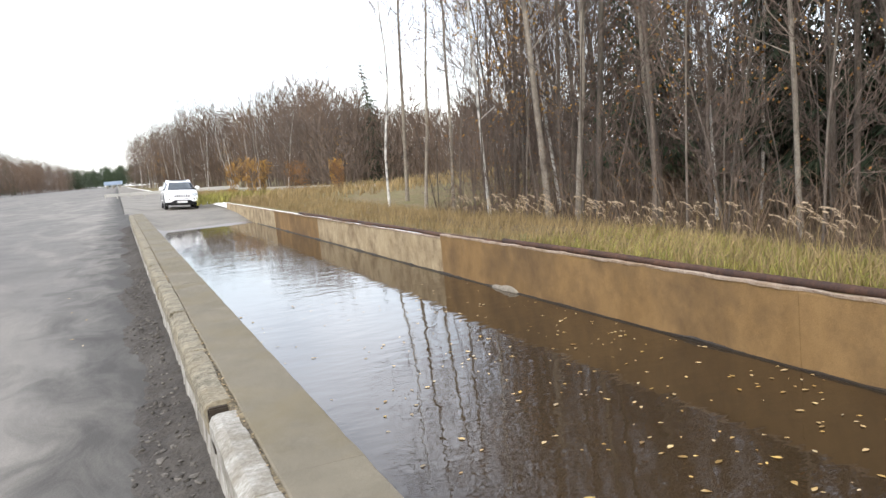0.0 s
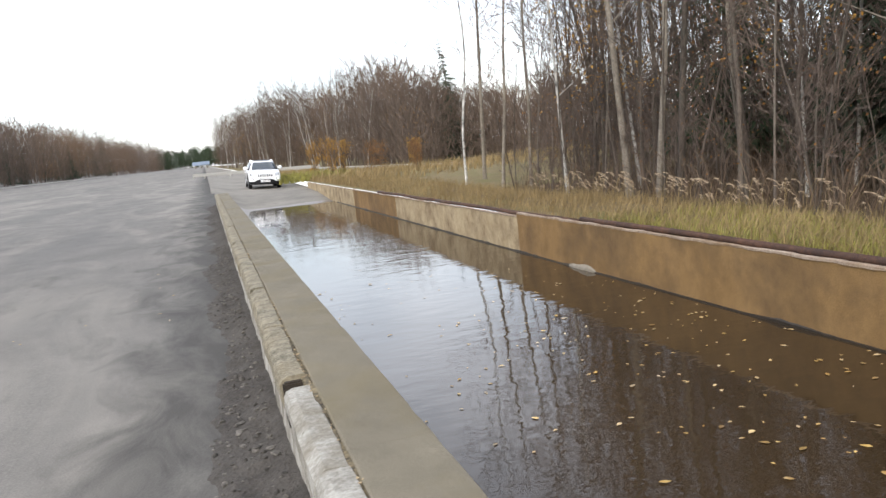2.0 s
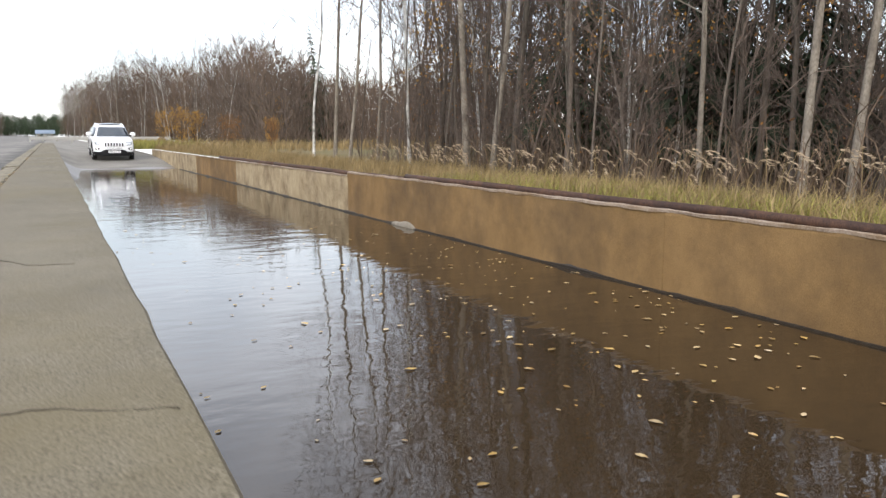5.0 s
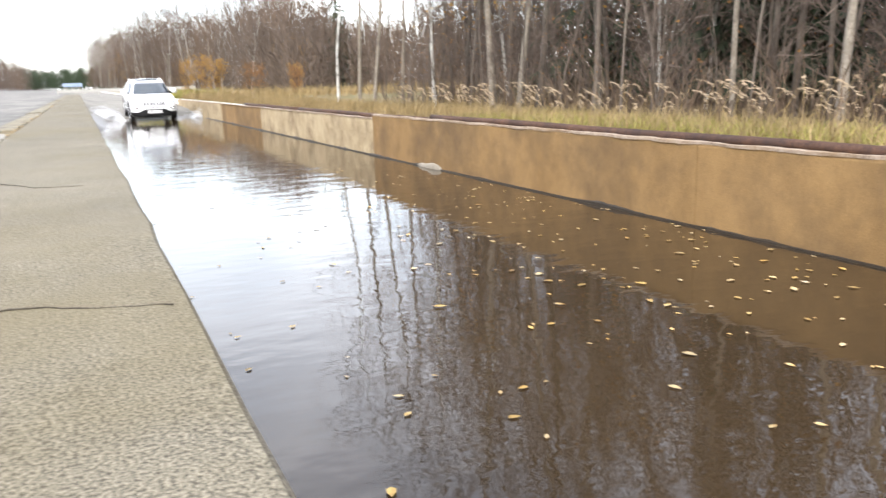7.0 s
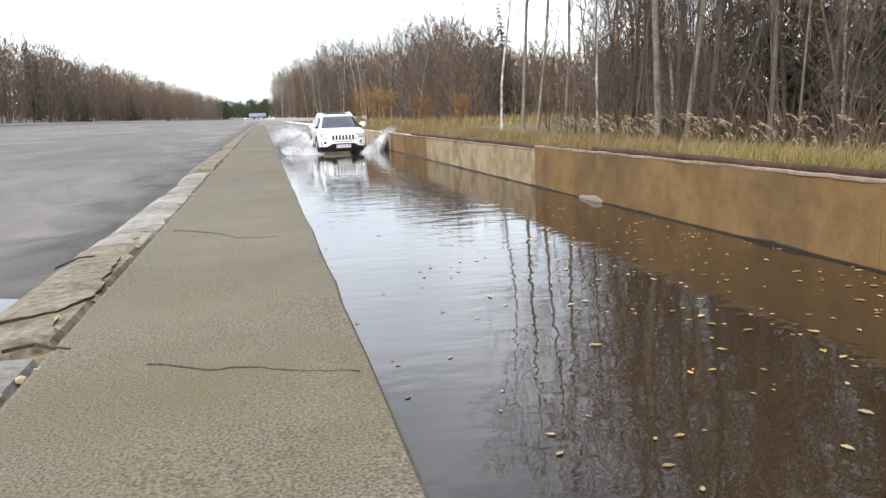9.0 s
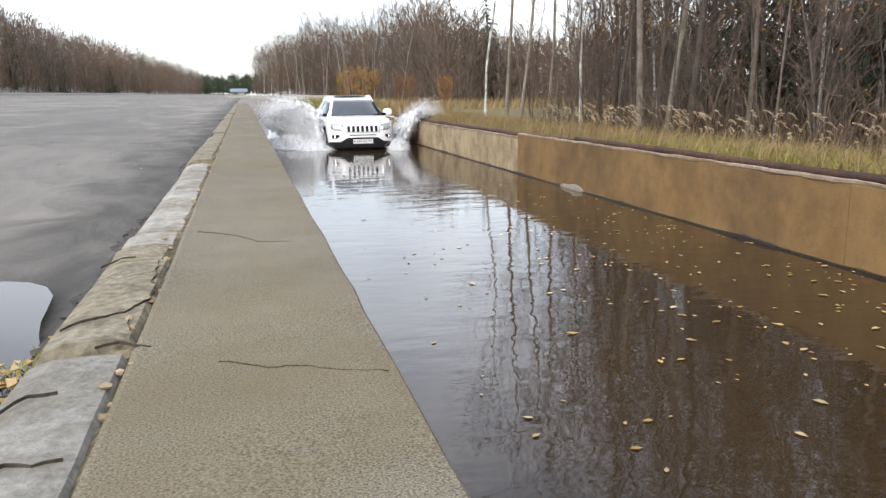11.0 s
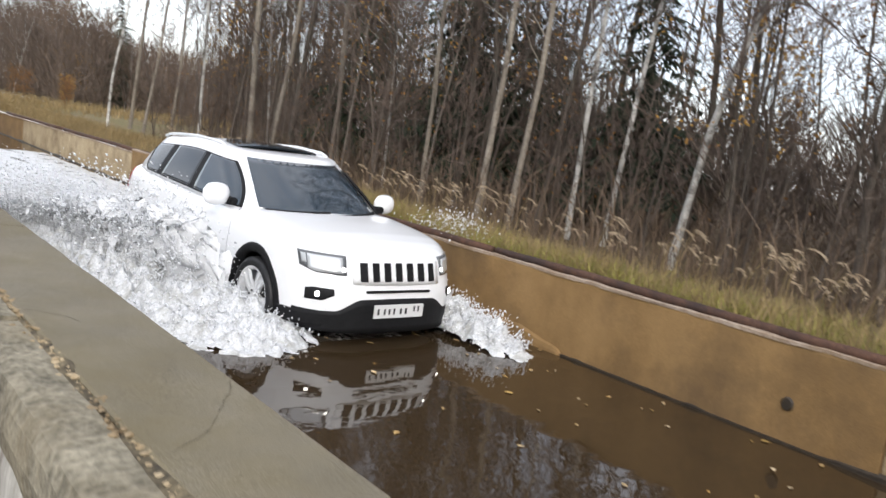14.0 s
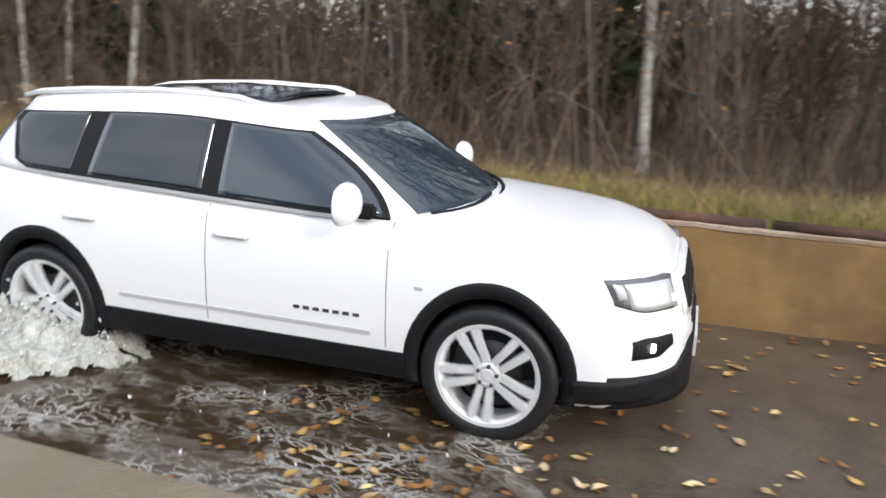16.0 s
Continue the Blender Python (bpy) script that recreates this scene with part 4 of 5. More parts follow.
v, f = blades(12500, verge(4.82, 7.4, -14, 7), 0.19, 0.0055, 0.9, 1)
tagged(new("grass", mesh_of("grass", v, f, GRASS_GREEN)), "yellow-green tussock grass on the verge", "grass", kind="stuff")
v, f = blades(26000, verge(4.85, 9.6, -14, 42), 0.27, 0.005, 0.8, 2)
tagged(new("dry_grass", mesh_of("dry_grass", v, f, GRASS_DRY)), "dry straw-coloured grass along the wood's edge", "grass", kind="stuff")
v, f = blades(9000, verge(5.0, 24, 30, 75), 0.55, 0.02, 0.7, 3)
tagged(new("meadow_grass", mesh_of("meadow_grass", v, f, GRASS_DRY)), "tawny rough grass at the basin's far end", "grass", kind="stuff")
v, f = blades(2200, verge(3.2, 7.5, 40.5, 52), 0.5, 0.02, 0.7, 4)
tagged(new("green_grass", mesh_of("green_grass", v, f, GRASS_GREEN)), "green grass round the end of the wall", "grass", kind="stuff")


def reeds(n, seed):
    rnd = np.random.RandomState(seed)
    sv, sf, pv, pf = [], [], [], []
    for i in range(n):
        y = rnd.uniform(-4.5, 14)
        x = 5.9 + 0.6 * smooth01(-1, 8, y) + abs(rnd.normal(0, 0.5))
        z, h = land_z(x, y) - 0.02, rnd.uniform(0.28, 0.62)
        lx, ly = rnd.normal(0.10, 0.08) * h, rnd.normal(-0.18, 0.12) * h
        p = [(x, y, z), (x + lx * 0.3, y + ly * 0.3, z + h * 0.6), (x + lx, y + ly, z + h)]
        ribs(sv, sf, p, [0.004, 0.003, 0.002], 3)
        for k in range(9):
            u = k / 8
            c = Vector(p[2]) + Vector((lx * 0.9, ly * 0.9, 0.03 - 0.10 * u)) * u * 1.0
            for s in (-1, 1):
                e = c + Vector((rnd.normal(0, 0.018) + lx * 0.15, rnd.normal(0, 0.018) + s * 0.012 + ly * 0.2, rnd.normal(-0.015, 0.015)))
                q = len(pv)
                pv += [c + Vector((0, 0, 0.007)), c - Vector((0, 0, 0.007)), e]
                pf.append((q, q + 1, q + 2))
    k = len(sv)
    return mesh_of("reeds", sv + pv, sf + [tuple(i + k for i in q) for q in pf], [GRASS_DRY, PLUME], [0] * len(sf) + [1] * len(pf))


tagged(new("reeds", reeds(300, 7)), "dry reed grass with drooping feathery plumes", "reeds", kind="stuff")


def leaves(places, sizes, mat, seed, name, label, tilt=0.15):
    """Small pointed leaves, slightly cupped."""
    rnd = random.Random(seed)
    verts, faces = [], []
    for (x, y, z), s in zip(places, sizes):
        a = rnd.uniform(0, 6.28)
        ca, sa = math.cos(a), math.sin(a)
        tx, ty = rnd.gauss(0, tilt), rnd.gauss(0, tilt)
        k = len(verts)
        for u, w, h in ((-1.0, 0, 0), (-0.45, 0.5, 0.12), (0.25, 0.48, 0.1), (1.1, 0, 0.05), (0.25, -0.48, 0.1), (-0.45, -0.5, 0.12), (-0.1, 0, 0.0)):
            dx, dy = s * (u * ca - w * sa), s * (u * sa + w * ca)
            verts.append((x + dx, y + dy, z + s * h + abs(dx * tx + dy * ty)))
        faces += [(k + 6, k + i, k + (i + 1) % 6) for i in range(6)]
    return tagged(new(name, mesh_of(name, verts, faces, mat)), label, "leaves", kind="stuff")


rng = random.Random(23)
spots, sizes = [], []
for _ in range(420):
    k = rng.random()
    if k < 0.45:
        y = rng.gauss(1.5, 3.0)
        x = 4.55 - abs(rng.gauss(0.9, 0.8)) + 0.0
    else:
        x, y = rng.uniform(0.3, 4.5), rng.uniform(-5.5, 9)
    if 0.05 < x < 4.55:
        spots.append((x, y, WATER_Z + 0.004))
        sizes.append(rng.choice((0.016, 0.022, 0.03)) * rng.uniform(0.7, 1.3))
leaves(spots, sizes, LEAF_FALLEN, 3, "floating_leaves", "yellow and brown birch leaves floating on the water", 0.05)
spots, sizes = [], []
for _ in range(620):
    y = rng.uniform(-14, -6.6)
    x = 0.3 + 4.2 * rng.random() if rng.random() < 0.4 else (rng.gauss(1.6, 0.5) if rng.random() < 0.6 else rng.gauss(4.0, 0.35))
    if 0.05 < x < 4.55:
        spots.append((x, y, max(bed_z(x, y), WATER_Z) + 0.008))
        sizes.append(rng.uniform(0.018, 0.045))
for _ in range(170):
    x, y = rng.gauss(1.8, 0.5), rng.uniform(-9.8, -7.2)
    if 0.1 < x < 4.4:
        spots.append((x, y, max(bed_z(x, y), WATER_Z) + 0.010))
        sizes.append(rng.uniform(0.02, 0.042))
half = len(spots) // 2
rng.shuffle(spots)
leaves(spots[:half], sizes[:half], LEAF_FALLEN, 4, "fallen_leaves", "wet yellow leaves on the muddy ramp", 0.3)
leaves(spots[half:], sizes[half:], LEAF_RUST, 14, "brown_leaves", "sodden brown leaves on the muddy ramp", 0.3)
spots = [(-0.69 + rng.gauss(0, 0.06), -1.86 + rng.gauss(0, 0.12), road_z(-0.75, -2) + 0.035 + 0.02 * rng.random()) for _ in range(46)]
leaves(spots, [rng.uniform(0.012, 0.026) for _ in spots], LEAF_FALLEN, 5, "leaf_heap", "little heap of yellow leaves beside the kerb", 0.5)
spots = [(rng.uniform(-5, -0.6), rng.uniform(-4, 8), -0.385) for _ in range(40)]
spots = [(x, y, max(road_z(x, y), strip_z(x, y) if x > -1.2 else -9) + 0.008) for x, y, z in spots]
leaves(spots, [rng.uniform(0.012, 0.025) for _ in spots], LEAF_FALLEN, 6, "scattered_leaves", "pale leaves scattered on the asphalt", 0.3)


def tuft(rnd):
    x, y = -0.70 + rnd.normal(0, 0.05), -1.80 + rnd.normal(0, 0.08)
    return x, y, road_z(x, y)


v, f = blades(90, tuft, 0.09, 0.004, 1.2, 8)
tagged(new("grass_tuft", mesh_of("grass_tuft", v, f, GRASS_GREEN)), "small green tuft growing by the kerb", "grass", kind="stuff")


def puddle(cx, cy, rx, ry, seed, name="puddle"):
    ring = []
    for k in range(48):
        a = 2 * math.pi * k / 48
        r = 1 + 0.28 * wob(math.cos(a) * 1.3 + seed, math.sin(a) * 1.3, 0, 1.0)
        ring.append((cx + rx * r * math.cos(a), cy + ry * r * math.sin(a), 0))
    z = max(road_z(x, y) for x, y, _ in ring) + 0.005
    verts = [(x, y, z) for x, y, _ in ring] + [(cx, cy, z)]
    me = mesh_of(name, verts, [(k, (k + 1) % 48, 48) for k in range(48)], PUDDLE)
    return tagged(new(name, me), "shallow rain puddle on the asphalt", "puddle", kind="structure")


PUDDLE = plain("puddle_water", (0.045, 0.043, 0.040), 0.08, spec=0.25)
puddle(-1.30, -1.85, 0.66, 1.25, 3)

# ---- the white car; it faces -y, its origin on the ground midway between the axles ----
W_Y = (-2.235, -2.215, -2.17, -2.09, -1.98, -1.84, -1.64, -1.3, -0.6, 0.6, 1.4, 1.85, 2.05, 2.15, 2.20, 2.225)
W_X = (0.33, 0.44, 0.57, 0.68, 0.775, 0.845, 0.885, 0.902, 0.905, 0.905, 0.900, 0.875, 0.83, 0.765, 0.69, 0.60)
TOP_Y = (-2.235, -2.20, -2.12, -2.0, -1.8, -1.4, -1.0, -0.72, -0.5, 0.3, 1.2, 1.9, 2.1, 2.19, 2.225)
TOP_Z = (0.68, 0.835, 0.895, 0.93, 0.965, 1.005, 1.04, 1.045, 1.045, 1.07, 1.11, 1.15, 1.13, 1.06, 0.93)
BOT_Y = (-2.235, -2.15, -1.9, -1.0, 1.0, 1.9, 2.225)
BOT_Z = (0.34, 0.27, 0.24, 0.25, 0.26, 0.32, 0.42)
AXLES, WHEEL_R, ARCH_R, ARCH_UP = (-1.32, 1.315), 0.345, 0.412, 1.09


def side_x(y, z):
    """Half the body's width at y, z."""
    w, b, t = lerp(y, W_Y, W_X), lerp(y, BOT_Y, BOT_Z), lerp(y, TOP_Y, TOP_Z)
    u = (z - b) / (t - b)
    return w * lerp(u, (0, 0.12, 0.35, 0.6, 0.78, 0.88, 0.95, 1.0), (0.955, 0.985, 1.0, 0.998, 0.985, 0.965, 0.93, 0.87))


def lean_y(y, z):
    """The nose leans back with height."""
    return y + 0.11 * smooth01(-1.3, -2.2, y) * max(0, z - 0.56) / 0.35 - 0.13 * smooth01(1.6, 2.2, y) * max(0, z - 0.62) / 0.45


def body_shell():
    ys = sorted(set([round(q, 4) for q in np.concatenate([np.linspace(-2.235, -1.9, 12), np.linspace(-1.9, 1.9, 96), np.linspace(1.9, 2.225, 10)])]))
    rings = []
    for y in ys:
        b, t = lerp(y, BOT_Y, BOT_Z), lerp(y, TOP_Y, TOP_Z)
        half = [(0.0, b), (side_x(y, b) * 0.8, b)] + [(side_x(y, b + (t - b) * u), b + (t - b) * u) for u in np.linspace(0.0, 0.94, 22)]
        xs = side_x(y, t)
        half += [(xs, t - 0.012), (xs * 0.93, t), (xs * 0.75, t + 0.012), (xs * 0.45, t + 0.022), (0.0, t + 0.027)]
        ring = [(x, lean_y(y, z), z) for x, z in half] + [(-x, lean_y(y, z), z) for x, z in half[-2:0:-1]]
        rings.append(ring)
    v, f = loft(rings)
    keep = []
    for q in f:
        if len(q) == 4:
            c = sum((Vector(v[i]) for i in q), Vector()) / 4
            if abs(c.x) > 0.62 and any((c.y - a) ** 2 + ((c.z - WHEEL_R) / ARCH_UP) ** 2 < ARCH_R ** 2 for a in AXLES):
                continue
            if abs(c.x) > 0.62 and c.z < 0.34 and any(abs(c.y - a) < ARCH_R for a in AXLES):
                continue
        keep.append(q)
    return mesh_of("body", v, keep, PAINT, smooth=True)


def side_panel(y0, y1, zfun0, zfun1, off, ny, nz, sign):
    """A panel that hugs the body's side, standing proud by off."""
    rings = []
    for j in range(ny + 1):
        y = y0 + (y1 - y0) * j / ny
        a, b = zfun0(y), zfun1(y)
        outer = [(sign * (side_x(y, a + (b - a) * k / nz) + off), lean_y(y, a + (b - a) * k / nz), a + (b - a) * k / nz) for k in range(nz + 1)]
        inner = [(p[0] - sign * (off + 0.03), p[1], p[2]) for p in outer[::-1]]
        rings.append(outer + inner)
    return loft(rings)


def front_y(x, z):
    """Where the nose's face lies at x, z."""
    w = abs(x) / lerp((z - 0.3) / 0.66, (0, 0.12, 0.35, 0.6, 0.78, 0.88, 0.95, 1.0), (0.955, 0.985, 1.0, 0.998, 0.985, 0.965, 0.93, 0.87))
    return lean_y(lerp(w, W_X[:9], W_Y[:9]), z)


def nose_panel(x0, x1, z0, z1, off, depth=0.05, nx=14, nz=4):
    """A panel that hugs the nose: x from x0 to x1, z from z0(x) to z1(x)."""
    rings = []
    for j in range(nx + 1):
        x = x0 + (x1 - x0) * j / nx
        a, b = z0(x) if callable(z0) else z0, z1(x) if callable(z1) else z1
        outer = [(x, front_y(x, a + (b - a) * k / nz) - off, a + (b - a) * k / nz) for k in range(nz + 1)]
        inner = [(p[0] * (1 - 0.02), p[1] + off + depth, p[2]) for p in outer[::-1]]
        rings.append(outer + inner)
    return loft(rings)


CAB_N = 5.0


def cab_ring(h):
    """The cabin's outline at height fraction h: front, rear, half width, z."""
    h, low = max(h, 0.0), min(h, 0.0)
    front = -1.12 + 0.70 * h + 0.06 * h * h
    rear = 2.07 - 0.27 * h ** 1.6
    half = 0.845 - 0.20 * h ** 1.15
    return front, rear, half, h + low


def cab_z(h, y):
    return (1.015 + 0.042 * (y + 0.9)) * (1 - h) + (1.53 - 0.050 * smooth01(0.5, -0.40, y) - 0.065 * smooth01(0.5, 1.9, y)) * h


def cab_side(h, y):
    a, b, w, z = cab_ring(h)
    m, l = (a + b) / 2, (b - a) / 2
    return w * max(0.0, 1 - abs((y - m) / l) ** CAB_N) ** (1 / CAB_N)


def cab_end(h, x, rear=False):
    a, b, w, z = cab_ring(h)
    m, l = (a + b) / 2, (b - a) / 2
    d = l * max(0.0, 1 - abs(x / w) ** 2.6) ** (1 / CAB_N)
    return m + d if rear else m - d


def cabin():
    rings, n = [], 64
    for h in list(np.linspace(-0.02, 1.0, 9)):
        a, b, w, z = cab_ring(h)
        m, l = (a + b) / 2, (b - a) / 2
        ring = []
        for k in range(n):
            q = 2 * math.pi * k / n
            c, s = math.cos(q), math.sin(q)
            r = (abs(c) ** CAB_N + abs(s) ** CAB_N) ** (-1 / CAB_N)
            x = w * c * r
            y = m + l * s * r
            if abs(s) > abs(c):
                y = cab_end(h, max(-w * 0.999, min(w * 0.999, x)), s > 0)
            ring.append((x, y, cab_z(h, y)))
        rings.append(ring)
    for shrink, lift in ((0.985, 0.018), (0.94, 0.034), (0.8, 0.048), (0.5, 0.058), (0.15, 0.062)):
        m = (cab_ring(1.0)[0] + cab_ring(1.0)[1]) / 2
        rings.append([(x * shrink, m + (y - m) * shrink, z + lift) for x, y, z in rings[8]])
    v, f = loft(rings)
    return mesh_of("cabin", v, f, PAINT, smooth=True)


def side_window(y_low, y_high, h0, h1, sign, off=0.006, nh=6, ny=8):
    """A pane on the cabin's side; y_low(h) and y_high(h) give its slanting ends."""
    rings = []
    for j in range(nh + 1):
        h = h0 + (h1 - h0) * j / nh
        a, b = y_low(h), y_high(h)
        outer = [(sign * (cab_side(h, a + (b - a) * k / ny) + off), a + (b - a) * k / ny, cab_z(h, a + (b - a) * k / ny)) for k in range(ny + 1)]
        rings.append(outer + [(p[0] - sign * 0.03, p[1], p[2]) for p in outer[::-1]])
    return loft(rings)


def end_window(h0, h1, frac0, frac1, rear, off=0.006, nh=8, nx=16):
    rings = []
    for j in range(nh + 1):
        h = h0 + (h1 - h0) * j / nh
        w = cab_ring(h)[2] * (frac0 + (frac1 - frac0) * j / nh)
        sg = 1 if rear else -1
        outer = [(-w + 2 * w * k / nx, cab_end(h, -w + 2 * w * k / nx, rear) + sg * off, cab_z(h, cab_end(h, -w + 2 * w * k / nx, rear)) + off * 0.6) for k in range(nx + 1)]
        rings.append(outer + [(p[0], p[1] - sg * 0.03, p[2] - 0.02) for p in outer[::-1]])
    return loft(rings)


car = thing("car", "clean white compact off-road car driving through the basin", "car")
body = part("body", body_shell(), car, "glossy white body")
part("cabin", cabin(), car, "glossy white roof and pillars")
v, f = box(-0.66, 0.66, -1.80, 1.90, 0.27, 0.80, 0.05)
part("underbody", mesh_of("underbody", v, f, BLACK_PLASTIC), car, "black underbody and wheel wells")
for sign in (1, -1):
    for axle in AXLES:
        # arch lip
        rings = []
        for k in range(33):
            a = math.pi * (-0.10 + 1.20 * k / 32)
            row = []
            for r, d in ((ARCH_R - 0.045, -0.14), (ARCH_R - 0.05, 0.004), (ARCH_R + 0.006, 0.010), (ARCH_R + 0.018, 0.003), (ARCH_R + 0.012, -0.03)):
                y, z = axle + r * math.cos(a), WHEEL_R + r * ARCH_UP * math.sin(a)
                row.append((sign * (side_x(y, max(z, 0.3)) + d), lean_y(y, z) if d > -0.1 else y, max(z, 0.25)))
            rings.append(row)
        v, f = loft(rings)
        part("arch_trim", mesh_of("arch_trim", v, f, BLACK_PLASTIC, smooth=True), car, "black plastic wheel arch")
    v, f = side_panel(-0.90, 0.885, lambda y: 0.255, lambda y: 0.40, 0.012, 20, 4, sign)
    part("sill", mesh_of("sill", v, f, BLACK_PLASTIC), car, "black plastic sill")
    v, f = side_panel(-2.20, -1.715, lambda y: 0.262, lambda y: 0.385 + 0.03 * smooth01(-1.9, -2.2, y), 0.010, 14, 4, sign)
    part("bumper_corner", mesh_of("bumper_corner", v, f, BLACK_PLASTIC, smooth=True), car, "black lower bumper corner")
    v, f = side_panel(1.72, 2.21, lambda y: 0.34, lambda y: 0.52, 0.01, 10, 4, sign)
    part("rear_bumper", mesh_of("rear_bumper", v, f, BLACK_PLASTIC), car, "black lower bumper")
    v, f = side_panel(-0.72, 0.78, lambda y: 0.475, lambda y: 0.495, 0.006, 20, 1, sign)
    part("side_moulding", mesh_of("side_moulding", v, f, plain("moulding_grey", (0.55, 0.55, 0.56), 0.4)), car, "thin grey side moulding")
    for y in (-0.80, 0.22):
        v, f = side_panel(y - 0.003, y + 0.003, lambda q: 0.42, lambda q: 1.03, 0.0012, 1, 10, sign)
        part("door_gap", mesh_of("door_gap", v, f, plain("gap_grey", (0.30, 0.30, 0.31), 0.6)), car)
    for y in (0.06, 1.02):
        v, f = side_panel(y - 0.10, y + 0.09, lambda q: 0.885, lambda q: 0.905, 0.028, 8, 2, sign)
        part("door_handle", mesh_of("door_handle", v, f, PAINT, smooth=True), car, "white door handle")
    for k in range(7):
        v, f = side_panel(-0.66 + 0.055 * k, -0.66 + 0.055 * k + 0.034, lambda q: 0.556, lambda q: 0.574, 0.003, 2, 1, sign)
        part("badge_bar", mesh_of("badge_bar", v, f, DARK_STEEL), car, "small metal badge bar")
    v, f = side_panel(-0.985, -0.945, lambda q: 0.735, lambda q: 0.75, 0.004, 2, 1, sign)
    part("side_repeater", mesh_of("side_repeater", v, f, LAMP_GLASS), car, "tiny side lamp")
    # glass: front door, rear door, quarter light, with the black pillars between them
    A = lambda h: -0.77 + 0.50 * (h / 0.86) ** 1.6
    v, f = side_window(A, lambda h: 1.50 + 0.17 * h - 0.10 * smooth01(0.14, 0.0, h) - 0.05 * smooth01(0.7, 0.86, h), 0.03, 0.86, sign, 0.004, 16, 40)
    part("window_surround", mesh_of("window_surround", v, f, BLACK_PLASTIC, smooth=True), car, "black window surround")
    for name, lo, hi in (("front_window", lambda h: A(h) + 0.035, lambda h: 0.17), ("rear_window", lambda h: 0.27, lambda h: 1.00 - 0.07 * h), ("quarter_window", lambda h: 1.12 - 0.06 * h, lambda h: 1.47 + 0.17 * h - 0.08 * smooth01(0.18, 0.04, h) - 0.05 * smooth01(0.7, 0.84, h))):
        v, f = side_window(lo, hi, 0.06, 0.84, sign, 0.0052, 16, 16)
        part(name, mesh_of(name, v, f, GLASS_FRONT if name == "front_window" else GLASS_DARK, smooth=True), car, "tinted side window")
        for q in car.children[-1].data.polygons:
            q.use_smooth = all(i % 34 < 17 for i in q.vertices)
    # mirror
    mirror_arm = joined(box(sign * 0.80 - 0.06, sign * 0.80 + 0.10 * (sign > 0) + 0.06 * (sign < 0) - 0.04 * (sign < 0), -0.70, -0.55, 1.04, 1.11, 0.015))
    arm = part("mirror_arm", mesh_of("mirror_arm", *mirror_arm, BLACK_PLASTIC), car, "black mirror foot")
    rings = []
    for k in range(9):
        t = -1 + 2 * k / 8
        r = math.sqrt(max(0.02, 1 - t * t))
        rings.append([(sign * (0.955 + 0.130 * t), -0.60 + 0.08 * r * math.cos(2 * math.pi * i / 16) * (1.0 if math.cos(2 * math.pi * i / 16) < 0 else 0.35), 1.130 + 0.104 * r ** 0.6 * math.sin(2 * math.pi * i / 16)) for i in range(16)])
    v, f = loft(rings)
    part("mirror", mesh_of("mirror", v, f, PAINT, smooth=True), car, "white wing mirror")
    # head lamp and fog lamp
    v, f = nose_panel(sign * 0.50, sign * 0.795, lambda x: 0.702 + 0.03 * (abs(x) - 0.47) + 0.06 * smooth01(0.70, 0.86, abs(x)), lambda x: 0.856 + 0.03 * (abs(x) - 0.47), 0.006, 0.06, 16, 5)
    lamp = part("headlamp", mesh_of("headlamp", v, f, LAMP_HOUSING, smooth=True), car, "dark headlamp housing")
    v, f = nose_panel(sign * 0.53, sign * 0.755, lambda x: 0.716 + 0.05 * smooth01(0.70, 0.84, abs(x)), lambda x: 0.840 + 0.02 * (abs(x) - 0.47), 0.009, 0.03, 10, 5)
    part("reflector", mesh_of("reflector", v, f, REFLECTOR, smooth=True), lamp, "bright reflector")
    v, f = nose_panel(sign * 0.762, sign * 0.785, lambda x: 0.775, lambda x: 0.845, 0.009, 0.03, 4, 5)
    part("indicator", mesh_of("indicator", v, f, LAMP_GLASS, smooth=True), lamp)
    v, f = nose_panel(sign * 0.51, sign * 0.54, lambda x: 0.735, lambda x: 0.765, 0.010, 0.01, 4, 4)
    part("bulb", mesh_of("bulb", v, f, LAMP_GLOW), lamp, "lit running light")
    v, f = nose_panel(sign * 0.60, sign * 0.775, lambda x: 0.49 + 0.05 * smooth01(0.69, 0.59, abs(x)), lambda x: 0.592 - 0.012 * smooth01(0.72, 0.78, abs(x)), 0.005, 0.05, 12, 4)
    fog = part("fog_lamp", mesh_of("fog_lamp", v, f, BLACK_PLASTIC, smooth=True), car, "black fog lamp recess")
    v, f = lathe([(0, 0.0), (0.004, 0.03), (0.02, 0.038)], 14)
    yy = front_y(sign * 0.70, 0.54)
    part("lens", mesh_of("lens", [(sign * 0.70 + 0.7 * y, yy - 0.012 + x, 0.54 + 0.7 * z) for x, y, z in v], f, LAMP_GLOW), fog, "lit fog lamp")
    # tail lamp, roof rail
    v, f = side_panel(2.02, 2.17, lambda q: 0.86, lambda q: 1.10, 0.008, 6, 6, sign)
    part("tail_lamp", mesh_of("tail_lamp", v, f, RED_LENS, smooth=True), car, "red tail lamp")
    rail = [(sign * 0.59, 0.05, 1.535), (sign * 0.595, 0.18, 1.566), (sign * 0.60, 0.7, 1.580), (sign * 0.595, 1.2, 1.558), (sign * 0.58, 1.5, 1.534), (sign * 0.57, 1.64, 1.505)]
    v, f = tube(rail, [0.014, 0.017, 0.018, 0.018, 0.016, 0.012], 8)
    part("roof_rail", mesh_of("roof_rail", v, f, ALLOY, smooth=True), car, "silver roof rail")
v, f = end_window(0.03, 0.96, 0.885, 0.885, False)
